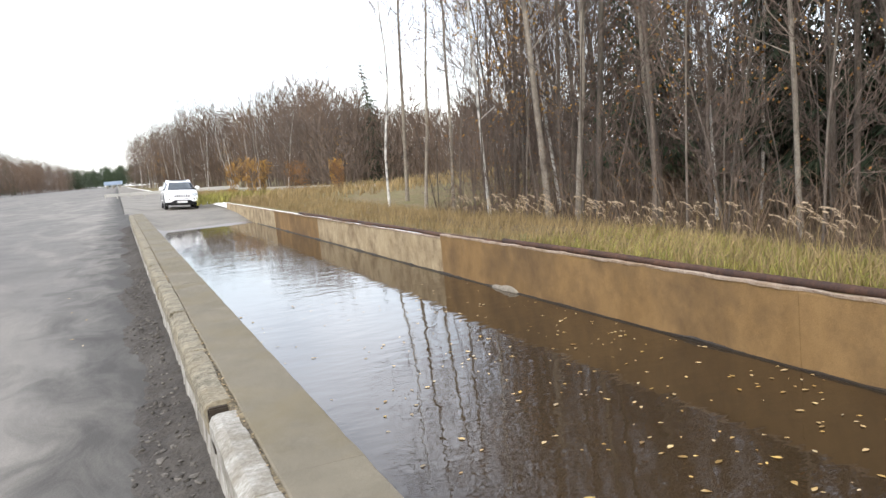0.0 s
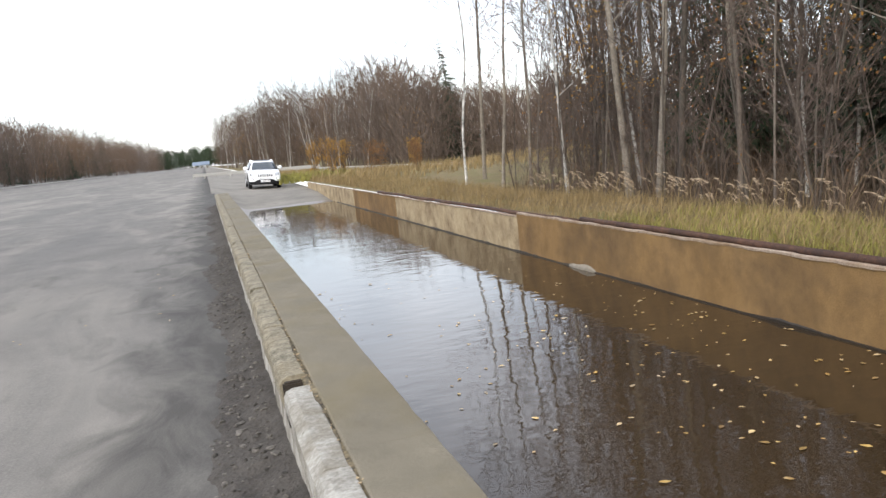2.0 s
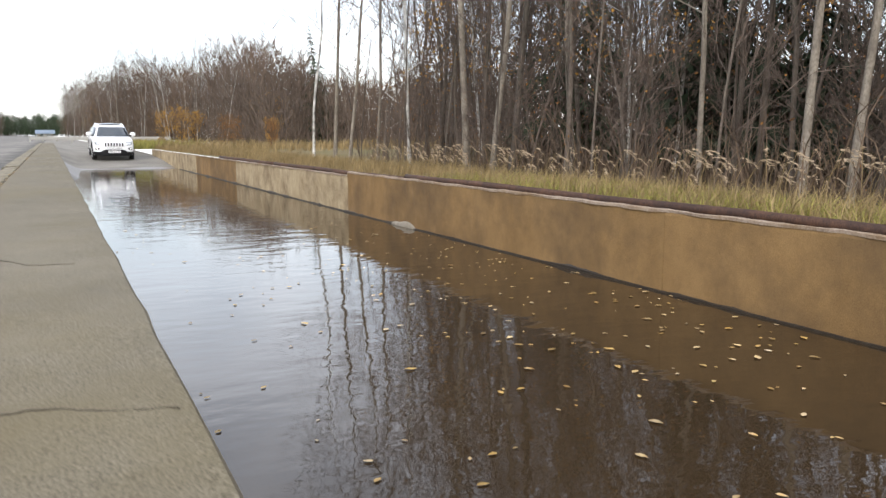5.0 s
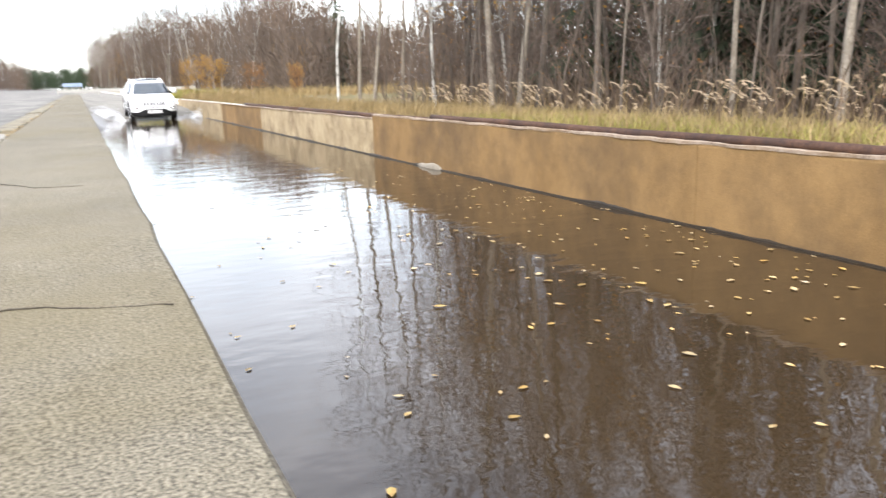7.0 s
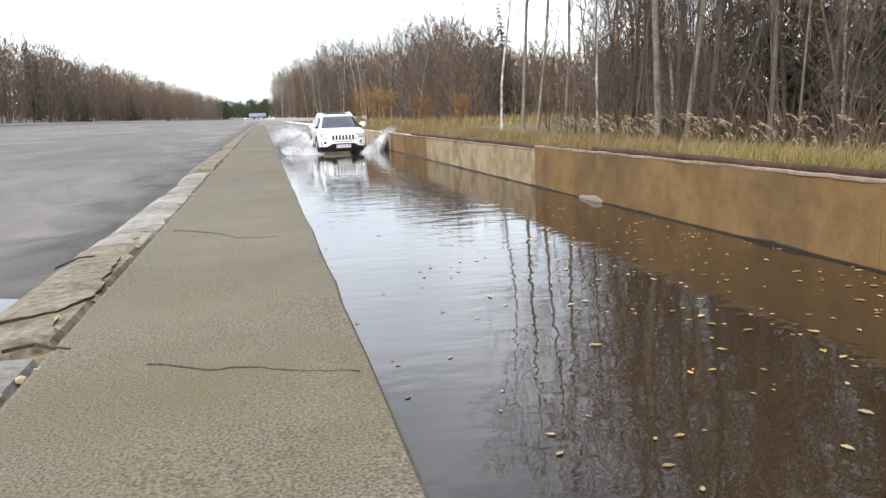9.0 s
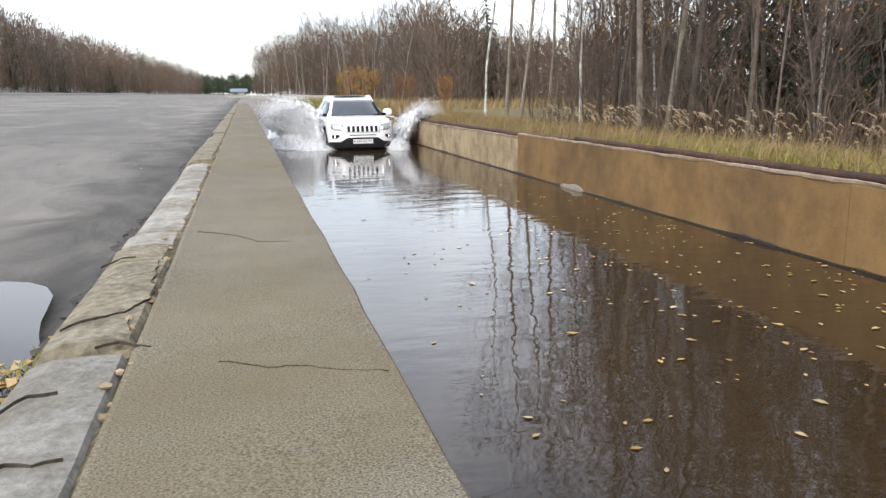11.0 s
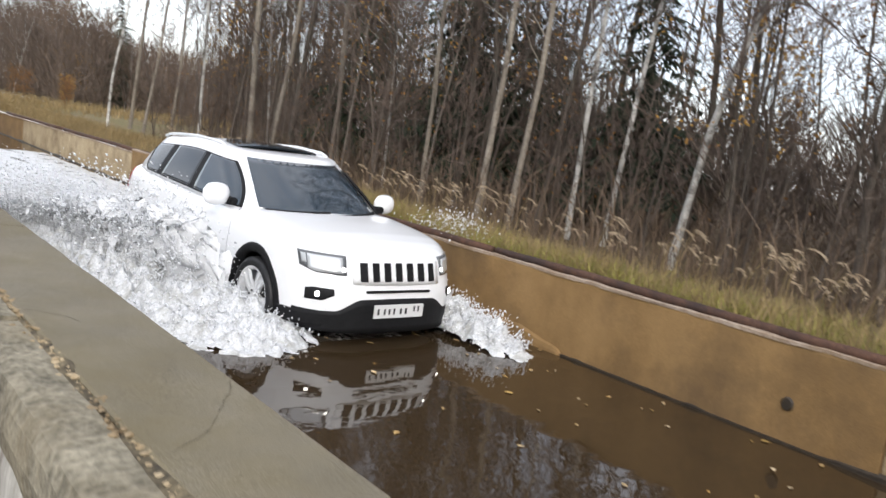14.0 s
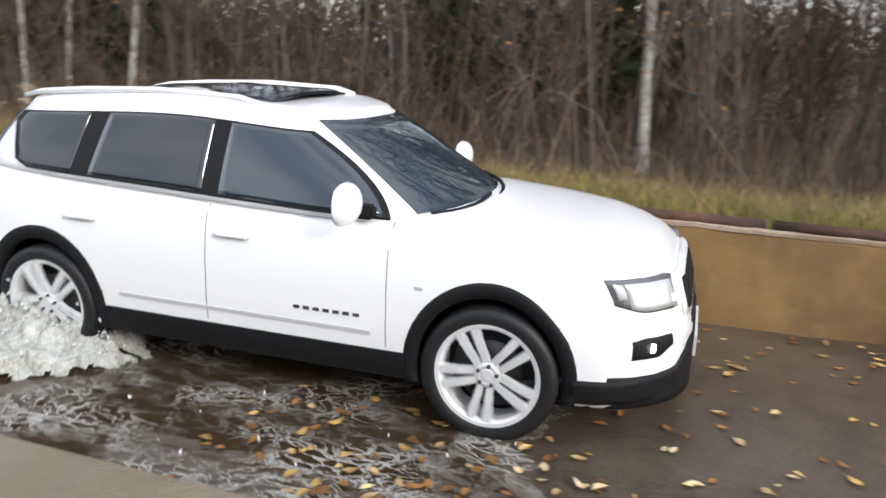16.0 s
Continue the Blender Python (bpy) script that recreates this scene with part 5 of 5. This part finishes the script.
part("windscreen", mesh_of("windscreen", v, f, GLASS_FRONT, smooth=True), car, "windscreen reflecting sky and trees")
v, f = end_window(0.20, 0.92, 0.80, 0.84, True)
part("back_window", mesh_of("back_window", v, f, GLASS_DARK, smooth=True), car, "dark rear window")
rings = []
for k in range(9):
    x = -0.46 + 0.92 * k / 8
    zc = 1.600 - 0.055 * (x / 0.62) ** 2
    rings.append([(x, 0.06, zc - 0.020), (x, 0.12, zc - 0.004), (x, 0.60, zc + 0.004), (x, 1.02, zc - 0.02), (x, 1.02, zc - 0.06), (x, 0.06, zc - 0.04)])
v, f = loft(rings)
part("sunroof", mesh_of("sunroof", v, f, GLASS_DARK), car, "black glass sunroof")
v, f = end_window(-0.015, 0.035, 0.93, 0.93, False, 0.02, 2)
part("cowl", mesh_of("cowl", v, f, BLACK_PLASTIC), car, "black cowl below the windscreen")
for x0, x1 in ((-0.62, -0.02), (0.02, 0.66)):
    pts = [(x0 + (x1 - x0) * k / 6, cab_end(0.05 + 0.05 * k / 6, x0 + (x1 - x0) * k / 6) - 0.022, cab_z(0.05 + 0.05 * k / 6, cab_end(0.05 + 0.05 * k / 6, x0 + (x1 - x0) * k / 6)) + 0.014) for k in range(7)]
    v, f = tube(pts, [0.012] * 7, 6)
    part("wiper", mesh_of("wiper", v, f, BLACK_PLASTIC), car, "black wiper")
v, f = nose_panel(-0.86, 0.86, lambda x: 0.236, lambda x: 0.520 - 0.115 * smooth01(0.36, 0.62, abs(x)), 0.014, 0.10, 40, 5)
part("front_bumper", mesh_of("front_bumper", v, f, BLACK_PLASTIC, smooth=True), car, "black lower front bumper")
v, f = nose_panel(-0.34, 0.34, 0.572, 0.592, 0.004, 0.03, 20, 1)
part("air_slot", mesh_of("air_slot", v, f, BLACK_PLASTIC), car, "dark lower air slot")
v, f = nose_panel(-0.455, 0.455, lambda x: 0.635 + 0.02 * abs(x), lambda x: 0.842 - 0.03 * abs(x), 0.012, 0.04, 20, 3)
grille = part("grille", mesh_of("grille", v, f, PAINT, smooth=True), car, "white grille surround")
for k in range(7):
    x = -0.36 + 0.12 * k
    v, f = nose_panel(x - 0.034, x + 0.034, 0.665, 0.815, 0.018, 0.02, 3, 4)
    slot = part("grille_slot", mesh_of("grille_slot", v, f, BLACK_PLASTIC), grille, "dark upright grille slot")
v, f = nose_panel(-0.26, 0.26, 0.365, 0.477, 0.030, 0.012, 6, 1)
plate = part("number_plate", mesh_of("number_plate", v, f, PLATE_WHITE), car, "white number plate with dark bars")
for x0, x1 in ((-0.232, -0.212), (-0.165, -0.147), (-0.115, -0.097), (-0.065, -0.047), (0.005, 0.025), (0.06, 0.08), (0.15, 0.166), (0.195, 0.211)):
    v, f = nose_panel(x0, x1, 0.395 if x0 < 0.12 else 0.415, 0.445 if x0 < 0.12 else 0.46, 0.033, 0.006, 1, 1)
    part("plate_bar", mesh_of("plate_bar", v, f, INK), plate)

# wheels, built round the x axis with the outer face at +x
tyre_v, tyre_f = lathe([(-0.10, 0.225), (-0.108, 0.27), (-0.104, 0.32), (-0.08, 0.343), (-0.03, 0.345), (0.03, 0.345), (0.08, 0.343), (0.102, 0.325), (0.108, 0.295), (0.10, 0.268), (0.085, 0.255)], 48)
TYRE_MESH = mesh_of("tyre", tyre_v, tyre_f, TYRE, smooth=True)
rim_bits = [lathe([(-0.09, 0.245), (0.05, 0.238), (0.085, 0.255), (0.096, 0.264), (0.093, 0.246), (0.078, 0.234), (0.04, 0.228)], 40)]
for k in range(5):
    for s in (-1, 1):
        a = 2 * math.pi * k / 5
        ca, sa = math.cos(a), math.sin(a)
        bar = []
        for r, o, w, x in ((0.045, 0.022, 0.020, 0.066), (0.14, 0.031, 0.021, 0.084), (0.238, 0.042, 0.025, 0.086)):
            row = []
            for dw, dx in ((-w, -0.02), (w, -0.02), (w * 0.8, 0.006), (-w * 0.8, 0.006)):
                q = s * o + dw
                row.append((x + dx, r * ca - q * sa, r * sa + q * ca))
            bar.append(row)
        rim_bits.append(loft(bar))
rim_bits.append(lathe([(0.04, 0.07), (0.075, 0.066), (0.082, 0.05), (0.078, 0.032), (0.084, 0.028), (0.086, 0.0)], 24))
RIM_MESH = mesh_of("rim", *joined(*rim_bits), ALLOY, smooth=False)
DISC_MESH = mesh_of("brake_disc", *lathe([(-0.02, 0.0), (0.0, 0.15), (-0.02, 0.155), (-0.03, 0.15), (-0.06, 0.21)], 32), DARK_STEEL, smooth=True)
NUT_MESH = mesh_of("wheel_nut", *lathe([(0.078, 0.010), (0.094, 0.009), (0.096, 0.0)], 6), DARK_STEEL)
wheels = []
for sign in (1, -1):
    for axle in AXLES:
        wheel = part("wheel", TYRE_MESH, car, "alloy wheel with a wet black tyre")
        part("rim", RIM_MESH, wheel, "silver five-spoke alloy rim")
        part("brake_disc", DISC_MESH, wheel, "dark brake disc")
        for k in range(5):
            nut = part("wheel_nut", NUT_MESH, wheel)
            a = 2 * math.pi * (k + 0.5) / 5
            nut.location = (0, 0.05 * math.cos(a), 0.05 * math.sin(a))
        wheels.append((wheel, sign, axle))

# ---- thrown water: rigid sheets of spray and foam that travel with the car ----
def drops(verts, faces, rnd, c, d, s):
    a = d.cross(Vector((rnd.gauss(0, 1), rnd.gauss(0, 1), rnd.gauss(0, 1)))).normalized()
    b = d.cross(a)
    k, l = len(verts), s * rnd.uniform(1.0, 2.4)
    verts += [c - d * l, c + a * s, c + (b - a * 0.5) * s, c - (b + a * 0.5) * s, c + d * l]
    faces += [(k, k + 2, k + 1), (k, k + 3, k + 2), (k, k + 1, k + 3), (k + 4, k + 1, k + 2), (k + 4, k + 2, k + 3), (k + 4, k + 3, k + 1)]


def spray_fan(seed, sign, reach, back, top, n, drop):
    """Torn curtains of water flung out and back from a front wheel, dissolving into droplets."""
    rnd = random.Random(seed)
    verts, faces = [], []

    def sheet(u, w, layer):
        # w runs back along the car, u up the curtain
        rise = top * (0.30 + 0.70 * math.sin(math.pi * min(1, 0.30 + 0.66 * w)) ** 0.9) * (1 - 0.07 * layer) * (0.84 + 0.20 * wob(seed + layer, w * 3.2, 0, 1.6) + 0.12 * wob(seed + layer * 3, w * 11, layer, 1))
        x = sign * (0.80 + reach * (0.30 + 0.70 * u ** 0.8) * ((0.25 + 0.75 * w ** 0.6) if sign < 0 else (0.6 + 0.4 * w)) * (1 - 0.09 * layer))
        y = -0.35 + back * w + 0.35 * u
        k = 0.3 + 0.7 * u
        return Vector((x + k * (0.14 * wob(u * 4, w * 9, seed + layer, 1.7) + 0.09 * wob(u * 11, w * 26, seed + layer, 1.3)),
                       y + k * (0.14 * wob(u * 5, w * 9, seed - layer, 1.9) + 0.09 * wob(u * 12, w * 24, seed - layer, 1.3)),
                       min(rise * math.sin(math.pi * 0.62 * u) * (1 + 0.22 * wob(u * 9, w * 22, seed + 2 * layer, 1.2)), top * (0.80 + 0.10 * wob(u * 7, w * 40, layer, 1.1) - 0.25 * w)) - 0.06)), rise
    for layer in range(9):
        nu, nw = 34, 110
        base, hold = len(verts), []
        for j in range(nw + 1):
            for i in range(nu + 1):
                u, w = i / nu, j / nw
                p, r = sheet(u, w, layer)
                verts.append(p)
                hold.append(1.10 - 1.40 * u ** 1.7 + 0.55 * wob(u * 6, w * 14, seed + 5 * layer, 1.3) + 0.9 * wob(u * 18, w * 55, layer, 1.3) - 0.5 * w ** 2)
        m = nu + 1
        for j in range(nw):
            for i in range(nu):
                q = (j * m + i, j * m + i + 1, (j + 1) * m + i + 1, (j + 1) * m + i)
                if sum(hold[p] for p in q) > 0:
                    faces.append(tuple(base + p for p in q))
    curtain = mesh_of("curtain", verts, faces, MIST, smooth=True)
    verts, faces = [], []
    for i in range(n):
        layer, u, w = rnd.randrange(9), rnd.random() ** 0.6, rnd.random()
        p, r = sheet(u, w, layer)
        c = p + Vector((rnd.gauss(0, 0.09) + sign * 0.35 * u * rnd.random(), rnd.gauss(0, 0.14), rnd.gauss(0.02, 0.07) + 0.38 * u * rnd.random() ** 2))
        d = Vector((sign * rnd.uniform(0.2, 1), rnd.uniform(0, 0.7), rnd.uniform(0.2, 1.2))).normalized()
        drops(verts, faces, rnd, c, d, drop * rnd.choice((0.35, 0.5, 0.8, 1.3)) * rnd.uniform(0.7, 1.3))
    return curtain, mesh_of("droplets", verts, faces, SPRAY, smooth=True)


def foam_ridge(seed, sign, x0, x1, y0, y1, height, nx=70, ny=260, spill=3200, mat=FOAM):
    """A churned ridge of white water, open where it thins out, with drops leaping off it."""
    rnd = random.Random(seed)
    verts, faces, zs = [], [], []
    for j in range(ny + 1):
        v_ = j / ny
        y = y0 + (y1 - y0) * v_
        for i in range(nx + 1):
            u = i / nx
            x = x0 + (x1 - x0) * u * (1 + 0.16 * wob(seed, y, 1, 1.7)) * (0.55 + 0.45 * smooth01(0, 0.35, v_))
            shape = math.sin(math.pi * min(1, u * 0.88 + 0.12)) ** 0.8 * math.sin(math.pi * min(1, v_ * 0.78 + 0.20)) ** 0.8 * (0.25 + 0.75 * smooth01(0, 0.10, v_))
            rough = 0.45 + 0.55 * abs(wob(x + seed, y, 0, 3.3)) + 0.6 * abs(wob(x, y + seed, 2, 7.5)) + 0.30 * abs(wob(x, y, seed, 17)) + 0.10 * abs(wob(x + y, y, seed, 33))
            z = height * shape * rough - 0.02 - 0.05 * (1 - shape)
            verts.append(Vector((sign * x + 0.045 * wob(x, y, seed, 11), y + 0.05 * wob(x, y, seed + 3, 10), z)))
            zs.append(z + 0.085 * wob(x, y, seed + 9, 6.0) + 0.055 * wob(x, y, seed, 15))
    n = nx + 1
    for j in range(ny):
        for i in range(nx):
            q = (j * n + i, j * n + i + 1, (j + 1) * n + i + 1, (j + 1) * n + i)
            if max(zs[p] for p in q) > -0.005:
                faces.append(q if sign > 0 else q[::-1])
    tops = [p for p in verts if p.z > 0.03]
    crest = mesh_of("crest", verts, faces, mat, smooth=True)
    verts, faces = [], []
    for i in range(spill if tops else 0):
        p = rnd.choice(tops) + Vector((rnd.gauss(0, 0.05), rnd.gauss(0, 0.05), abs(rnd.gauss(0, 0.05))))
        drops(verts, faces, rnd, p, Vector((rnd.gauss(0, 0.5), rnd.gauss(0, 0.5), 1)).normalized(), rnd.uniform(0.003, 0.011))
    return crest, mesh_of("droplets", verts, faces, SPRAY, smooth=True)


def wave_thing(name, label, meshes):
    wave = thing(name, label, "splash", "splashes round the car")
    part("crest", meshes[0], wave, "churned foaming crest")
    tagged(part("droplet_cloud", meshes[1], wave, "drops leaping off the crest"), kind="stuff")
    return wave


def lace_material():
    """Torn threads of froth with clear water between them."""
    m = material("foam_lace", (0.28, 0.27, 0.23), (0.66, 0.66, 0.63), 9, 0.35, 0.4, 60)
    nodes, links = m.node_tree.nodes, m.node_tree.links
    tc, mp, warp, mix = (nodes.new("ShaderNode" + k) for k in ("TexCoord", "Mapping", "TexNoise", "MixRGB"))
    mp.inputs["Scale"].default_value = (1.0, 0.55, 1.0)
    warp.inputs["Scale"].default_value, warp.inputs["Detail"].default_value = 3.5, 5
    mix.blend_type, mix.inputs[0].default_value = "ADD", 0.55
    links.new(tc.outputs["Object"], mp.inputs[0])
    links.new(mp.outputs[0], warp.inputs["Vector"])
    links.new(mp.outputs[0], mix.inputs[1])
    links.new(warp.outputs["Color"], mix.inputs[2])
    total = None
    for scale, width in ((5.0, 0.075), (14.0, 0.13)):
        cell, ramp = nodes.new("ShaderNodeTexVoronoi"), nodes.new("ShaderNodeMapRange")
        cell.feature = "DISTANCE_TO_EDGE"
        cell.inputs["Scale"].default_value = scale
        links.new(mix.outputs[0], cell.inputs["Vector"])
        ramp.inputs[1].default_value, ramp.inputs[2].default_value, ramp.inputs[3].default_value, ramp.inputs[4].default_value = 0.0, width, 0.8, 0.0
        links.new(cell.outputs["Distance"], ramp.inputs[0])
        if total is None:
            total = ramp.outputs[0]
        else:
            top = nodes.new("ShaderNodeMath")
            top.operation = "MAXIMUM"
            links.new(total, top.inputs[0])
            links.new(ramp.outputs[0], top.inputs[1])
            total = top.outputs[0]
    patch, span, cut = nodes.new("ShaderNodeTexNoise"), nodes.new("ShaderNodeMapRange"), nodes.new("ShaderNodeMath")
    patch.inputs["Scale"].default_value, patch.inputs["Detail"].default_value = 2.4, 6
    links.new(mp.outputs[0], patch.inputs["Vector"])
    span.inputs[1].default_value, span.inputs[2].default_value = 0.40, 0.62
    links.new(patch.outputs[0], span.inputs[0])
    cut.operation = "MULTIPLY"
    links.new(total, cut.inputs[0])
    links.new(span.outputs[0], cut.inputs[1])
    links.new(cut.outputs[0], nodes["Principled BSDF"].inputs["Alpha"])
    return m


LACE = lace_material()


def wake_sheet(seed, length, width):
    """Foam streaks left lying on the water behind the car."""
    verts, faces, keep = [], [], []
    nx, ny = 140, int(length * 28)
    for j in range(ny + 1):
        y = length * j / ny
        for i in range(nx + 1):
            x = -width / 2 + width * i / nx
            h = wob(x * 1.6, y * 0.8 + seed, 0, 2.2) + 0.6 * wob(x, y + seed, 3, 5.5) + 0.35 * wob(x, y, seed, 12)
            lace = 0.045 - abs(wob(x, y * 0.7, seed + 5, 4.5)) + 0.10 * wob(x, y, seed, 14)
            near = 1 - smooth01(1.3, 3.0, y)
            verts.append((x + 0.02 * wob(x, y, 1, 9), y + 0.02 * wob(x, y, 2, 9), 0.008 + 0.045 * max(0, h + 0.2) * (1 - 0.7 * y / length) * (1 - near)))
            keep.append((h + 1.15 - 0.75 * y / length) * (1 - near) - 0.5 * near - 0.15 * (abs(x) / (width / 2)) ** 6)
    n = nx + 1
    for j in range(ny):
        for i in range(nx):
            q = (j * n + i, j * n + i + 1, (j + 1) * n + i + 1, (j + 1) * n + i)
            if sum(keep[p] for p in q) / 4 > 0:
                faces.append(q)
    lace = mesh_of("foam_lace", [(-2.25, -0.9, 0.006), (1.7, -0.9, 0.006), (1.7, 6.5, 0.006), (-2.25, 6.5, 0.006)], [(0, 1, 2, 3)], LACE)
    return mesh_of("foam_blanket", verts, faces, FOAM, smooth=True), lace


fans, ridges = [], []
for sign in (1, -1):
    curtain, droplets = spray_fan(5 + sign, sign, 1.75 if sign < 0 else 1.95, 5.2 if sign < 0 else 1.9, 1.9 if sign < 0 else 1.5, 42000 if sign < 0 else 26000, 0.0075)
    fan = thing("spray", "fan of white spray thrown up by a front wheel", "splash", "splashes round the car")
    part("curtain", curtain, fan, "torn curtain of white water")
    tagged(part("droplet_cloud", droplets, fan, "flying droplets"), kind="stuff")
    fans.append((fan, sign))
    ridge = wave_thing("bow_wave", "churning white bow wave beside the car", foam_ridge(9 + sign, sign, 0.66, 2.55 if sign < 0 else 1.45, -2.45 if sign < 0 else -3.1, 4.2 if sign < 0 else 2.4, 0.36, 90, 300, 5200))
    ridges.append((ridge, sign))
stern = wave_thing("stern_wave", "murky wave rolling behind a rear wheel", foam_ridge(31, -1, 0.55, 1.45, 0.75, 3.2, 0.30, 50, 120, 500, MURK))
wash = wave_thing("wheel_wash", "low broken foam washing round a front wheel", foam_ridge(51, -1, 0.45, 2.35, -2.3, 1.4, 0.16, 80, 200, 500, MURK))
wake = thing("wake_foam", "white streaked foam lying in the car's wake", "foam")
blanket, threads = wake_sheet(3, 16, 4.2)
part("foam_blanket", blanket, wake, "thick white foam")
froth = thing("froth", "thin torn threads of froth on dark water round the car", "foam")
part("foam_lace", threads, froth)

# ---- what moves ----
CAR_T = (0, 3.2, 4.2, 5.5, 6.3, 7.0, 8.0, 9.0, 10.2, 11.5, 12.5, 13.0, 13.5, 14.0, 14.5, 15.0, 15.5, 16.0)
CAR_Y = (43.2, 43.2, 40.6, 35.6, 33.6, 32.0, 29.8, 27.2, 22.8, 16.0, 9.4, 6.1, 3.12, 0.80, -1.2, -3.07, -4.76, -6.50)
CAR_X = (2.45, 2.45, 2.45, 2.5, 2.55, 2.6, 2.65, 2.72, 2.78, 2.83, 2.9, 2.98, 3.08, 3.18, 3.24, 3.27, 3.29, 3.3)


def glide(t, ts, vs):
    """Smooth through the rows, with no overshoot."""
    n = len(ts)
    k = max(0, min(n - 2, int(np.searchsorted(ts, t, "right")) - 1))
    slope = [(vs[i + 1] - vs[i]) / (ts[i + 1] - ts[i]) for i in range(n - 1)]

    def tangent(i):
        if i in (0, n - 1):
            return slope[0] if i == 0 else slope[-1]
        a, b = slope[i - 1], slope[i]
        return 0 if a * b <= 0 else 2 * a * b / (a + b)
    h = ts[k + 1] - ts[k]
    u = min(max((t - ts[k]) / h, 0), 1)
    return ((2 * u ** 3 - 3 * u ** 2 + 1) * vs[k] + (u ** 3 - 2 * u ** 2 + u) * h * tangent(k) + (-2 * u ** 3 + 3 * u ** 2) * vs[k + 1] + (u ** 3 - u ** 2) * h * tangent(k + 1))


def car_pose(t):
    x, y = glide(t, CAR_T, CAR_X), glide(t, CAR_T, CAR_Y)
    a, b = y + AXLES[0], y + AXLES[1]
    za, zb = floor_z(a), floor_z(b)
    pitch = math.degrees(math.atan2(zb - za, b - a)) + 1.0 * smooth01(13.6, 14.6, t)
    yaw = -math.degrees(math.atan2(glide(t + 0.1, CAR_T, CAR_X) - glide(t - 0.1, CAR_T, CAR_X), max(0.2, glide(t - 0.1, CAR_T, CAR_Y) - glide(t + 0.1, CAR_T, CAR_Y)))) * -0.6
    return x, y, (za + zb) / 2, pitch, yaw


STEPS = [k / 15 for k in range(241)]
FAN_T, FAN_Z = (0, 6.2, 7.0, 9.0, 10.5, 11.5, 12.6, 13.4, 14.1, 14.8, 16), (-1.6, -1.6, -1.05, -0.55, -0.25, -0.05, 0.0, -0.12, -0.62, -1.5, -2.3)
RIDGE_T, RIDGE_Z = (0, 6.2, 7.4, 9.0, 11.5, 13, 14.2, 15.0, 15.4, 16), (-0.6, -0.6, -0.20, -0.10, -0.05, -0.02, 0.0, -0.13, -0.52, -0.80)
WASH_T, WASH_Z = (0, 13.8, 14.6, 15.0, 15.5, 16), (-0.6, -0.6, -0.13, -0.05, -0.058, -0.20)
STERN_T, STERN_Z = (0, 9.0, 11.0, 14.0, 15.0, 16), (-0.6, -0.6, -0.1, 0.0, 0.0, 0.02)


def motions():
    poses = [(t, car_pose(t)) for t in STEPS]
    walk(car, [(t, pose(x, y, z, p, 4.0 * smooth01(36, 41, y), w)) for t, (x, y, z, p, w) in poses])
    start = poses[0][1][1]
    for wheel, sign, axle in wheels:
        walk(wheel, [(t, Matrix.Translation((sign * 0.795, axle, WHEEL_R)) @ Matrix.Rotation((q[1] - start) / WHEEL_R, 4, "X") @ Matrix.Rotation(0 if sign > 0 else math.pi, 4, "Z")) for t, q in poses])
    some = poses[::3]
    for fan, sign in fans:
        walk(fan, [(t, pose(q[0], q[1] - 1.0, WATER_Z + glide(t, FAN_T, FAN_Z) + (0.08 * smooth01(13.2, 14.2, t) if sign > 0 else -0.1), 0, 0, q[4])) for t, q in some])
    for ridge, sign in ridges:
        walk(ridge, [(t, pose(q[0], q[1] - (0.55 * smooth01(14.4, 15.1, t) if sign < 0 else 0), WATER_Z + glide(t, RIDGE_T, RIDGE_Z), 0, 0, q[4])) for t, q in some])
    walk(wash, [(t, pose(q[0], q[1], WATER_Z + glide(t, WASH_T, WASH_Z), 0, 0, q[4])) for t, q in some])
    walk(stern, [(t, pose(q[0], q[1], WATER_Z + glide(t, STERN_T, STERN_Z), 0, 0, q[4])) for t, q in some])
    walk(froth, [(t, pose(2.3, q[1] - 1.2, WATER_Z + (-0.3 if t < 6 else -0.3 + 0.3 * min(1, (t - 6) / 2)), 0, 0, 0)) for t, q in some])
    walk(wake, [(t, pose(2.3, q[1] - 1.2 + 2.4 * smooth01(13.8, 15.4, t), WATER_Z + (-0.3 if t < 6 else -0.3 + 0.3 * min(1, (t - 6) / 2)), 0, 0, 0)) for t, q in some])


motions()
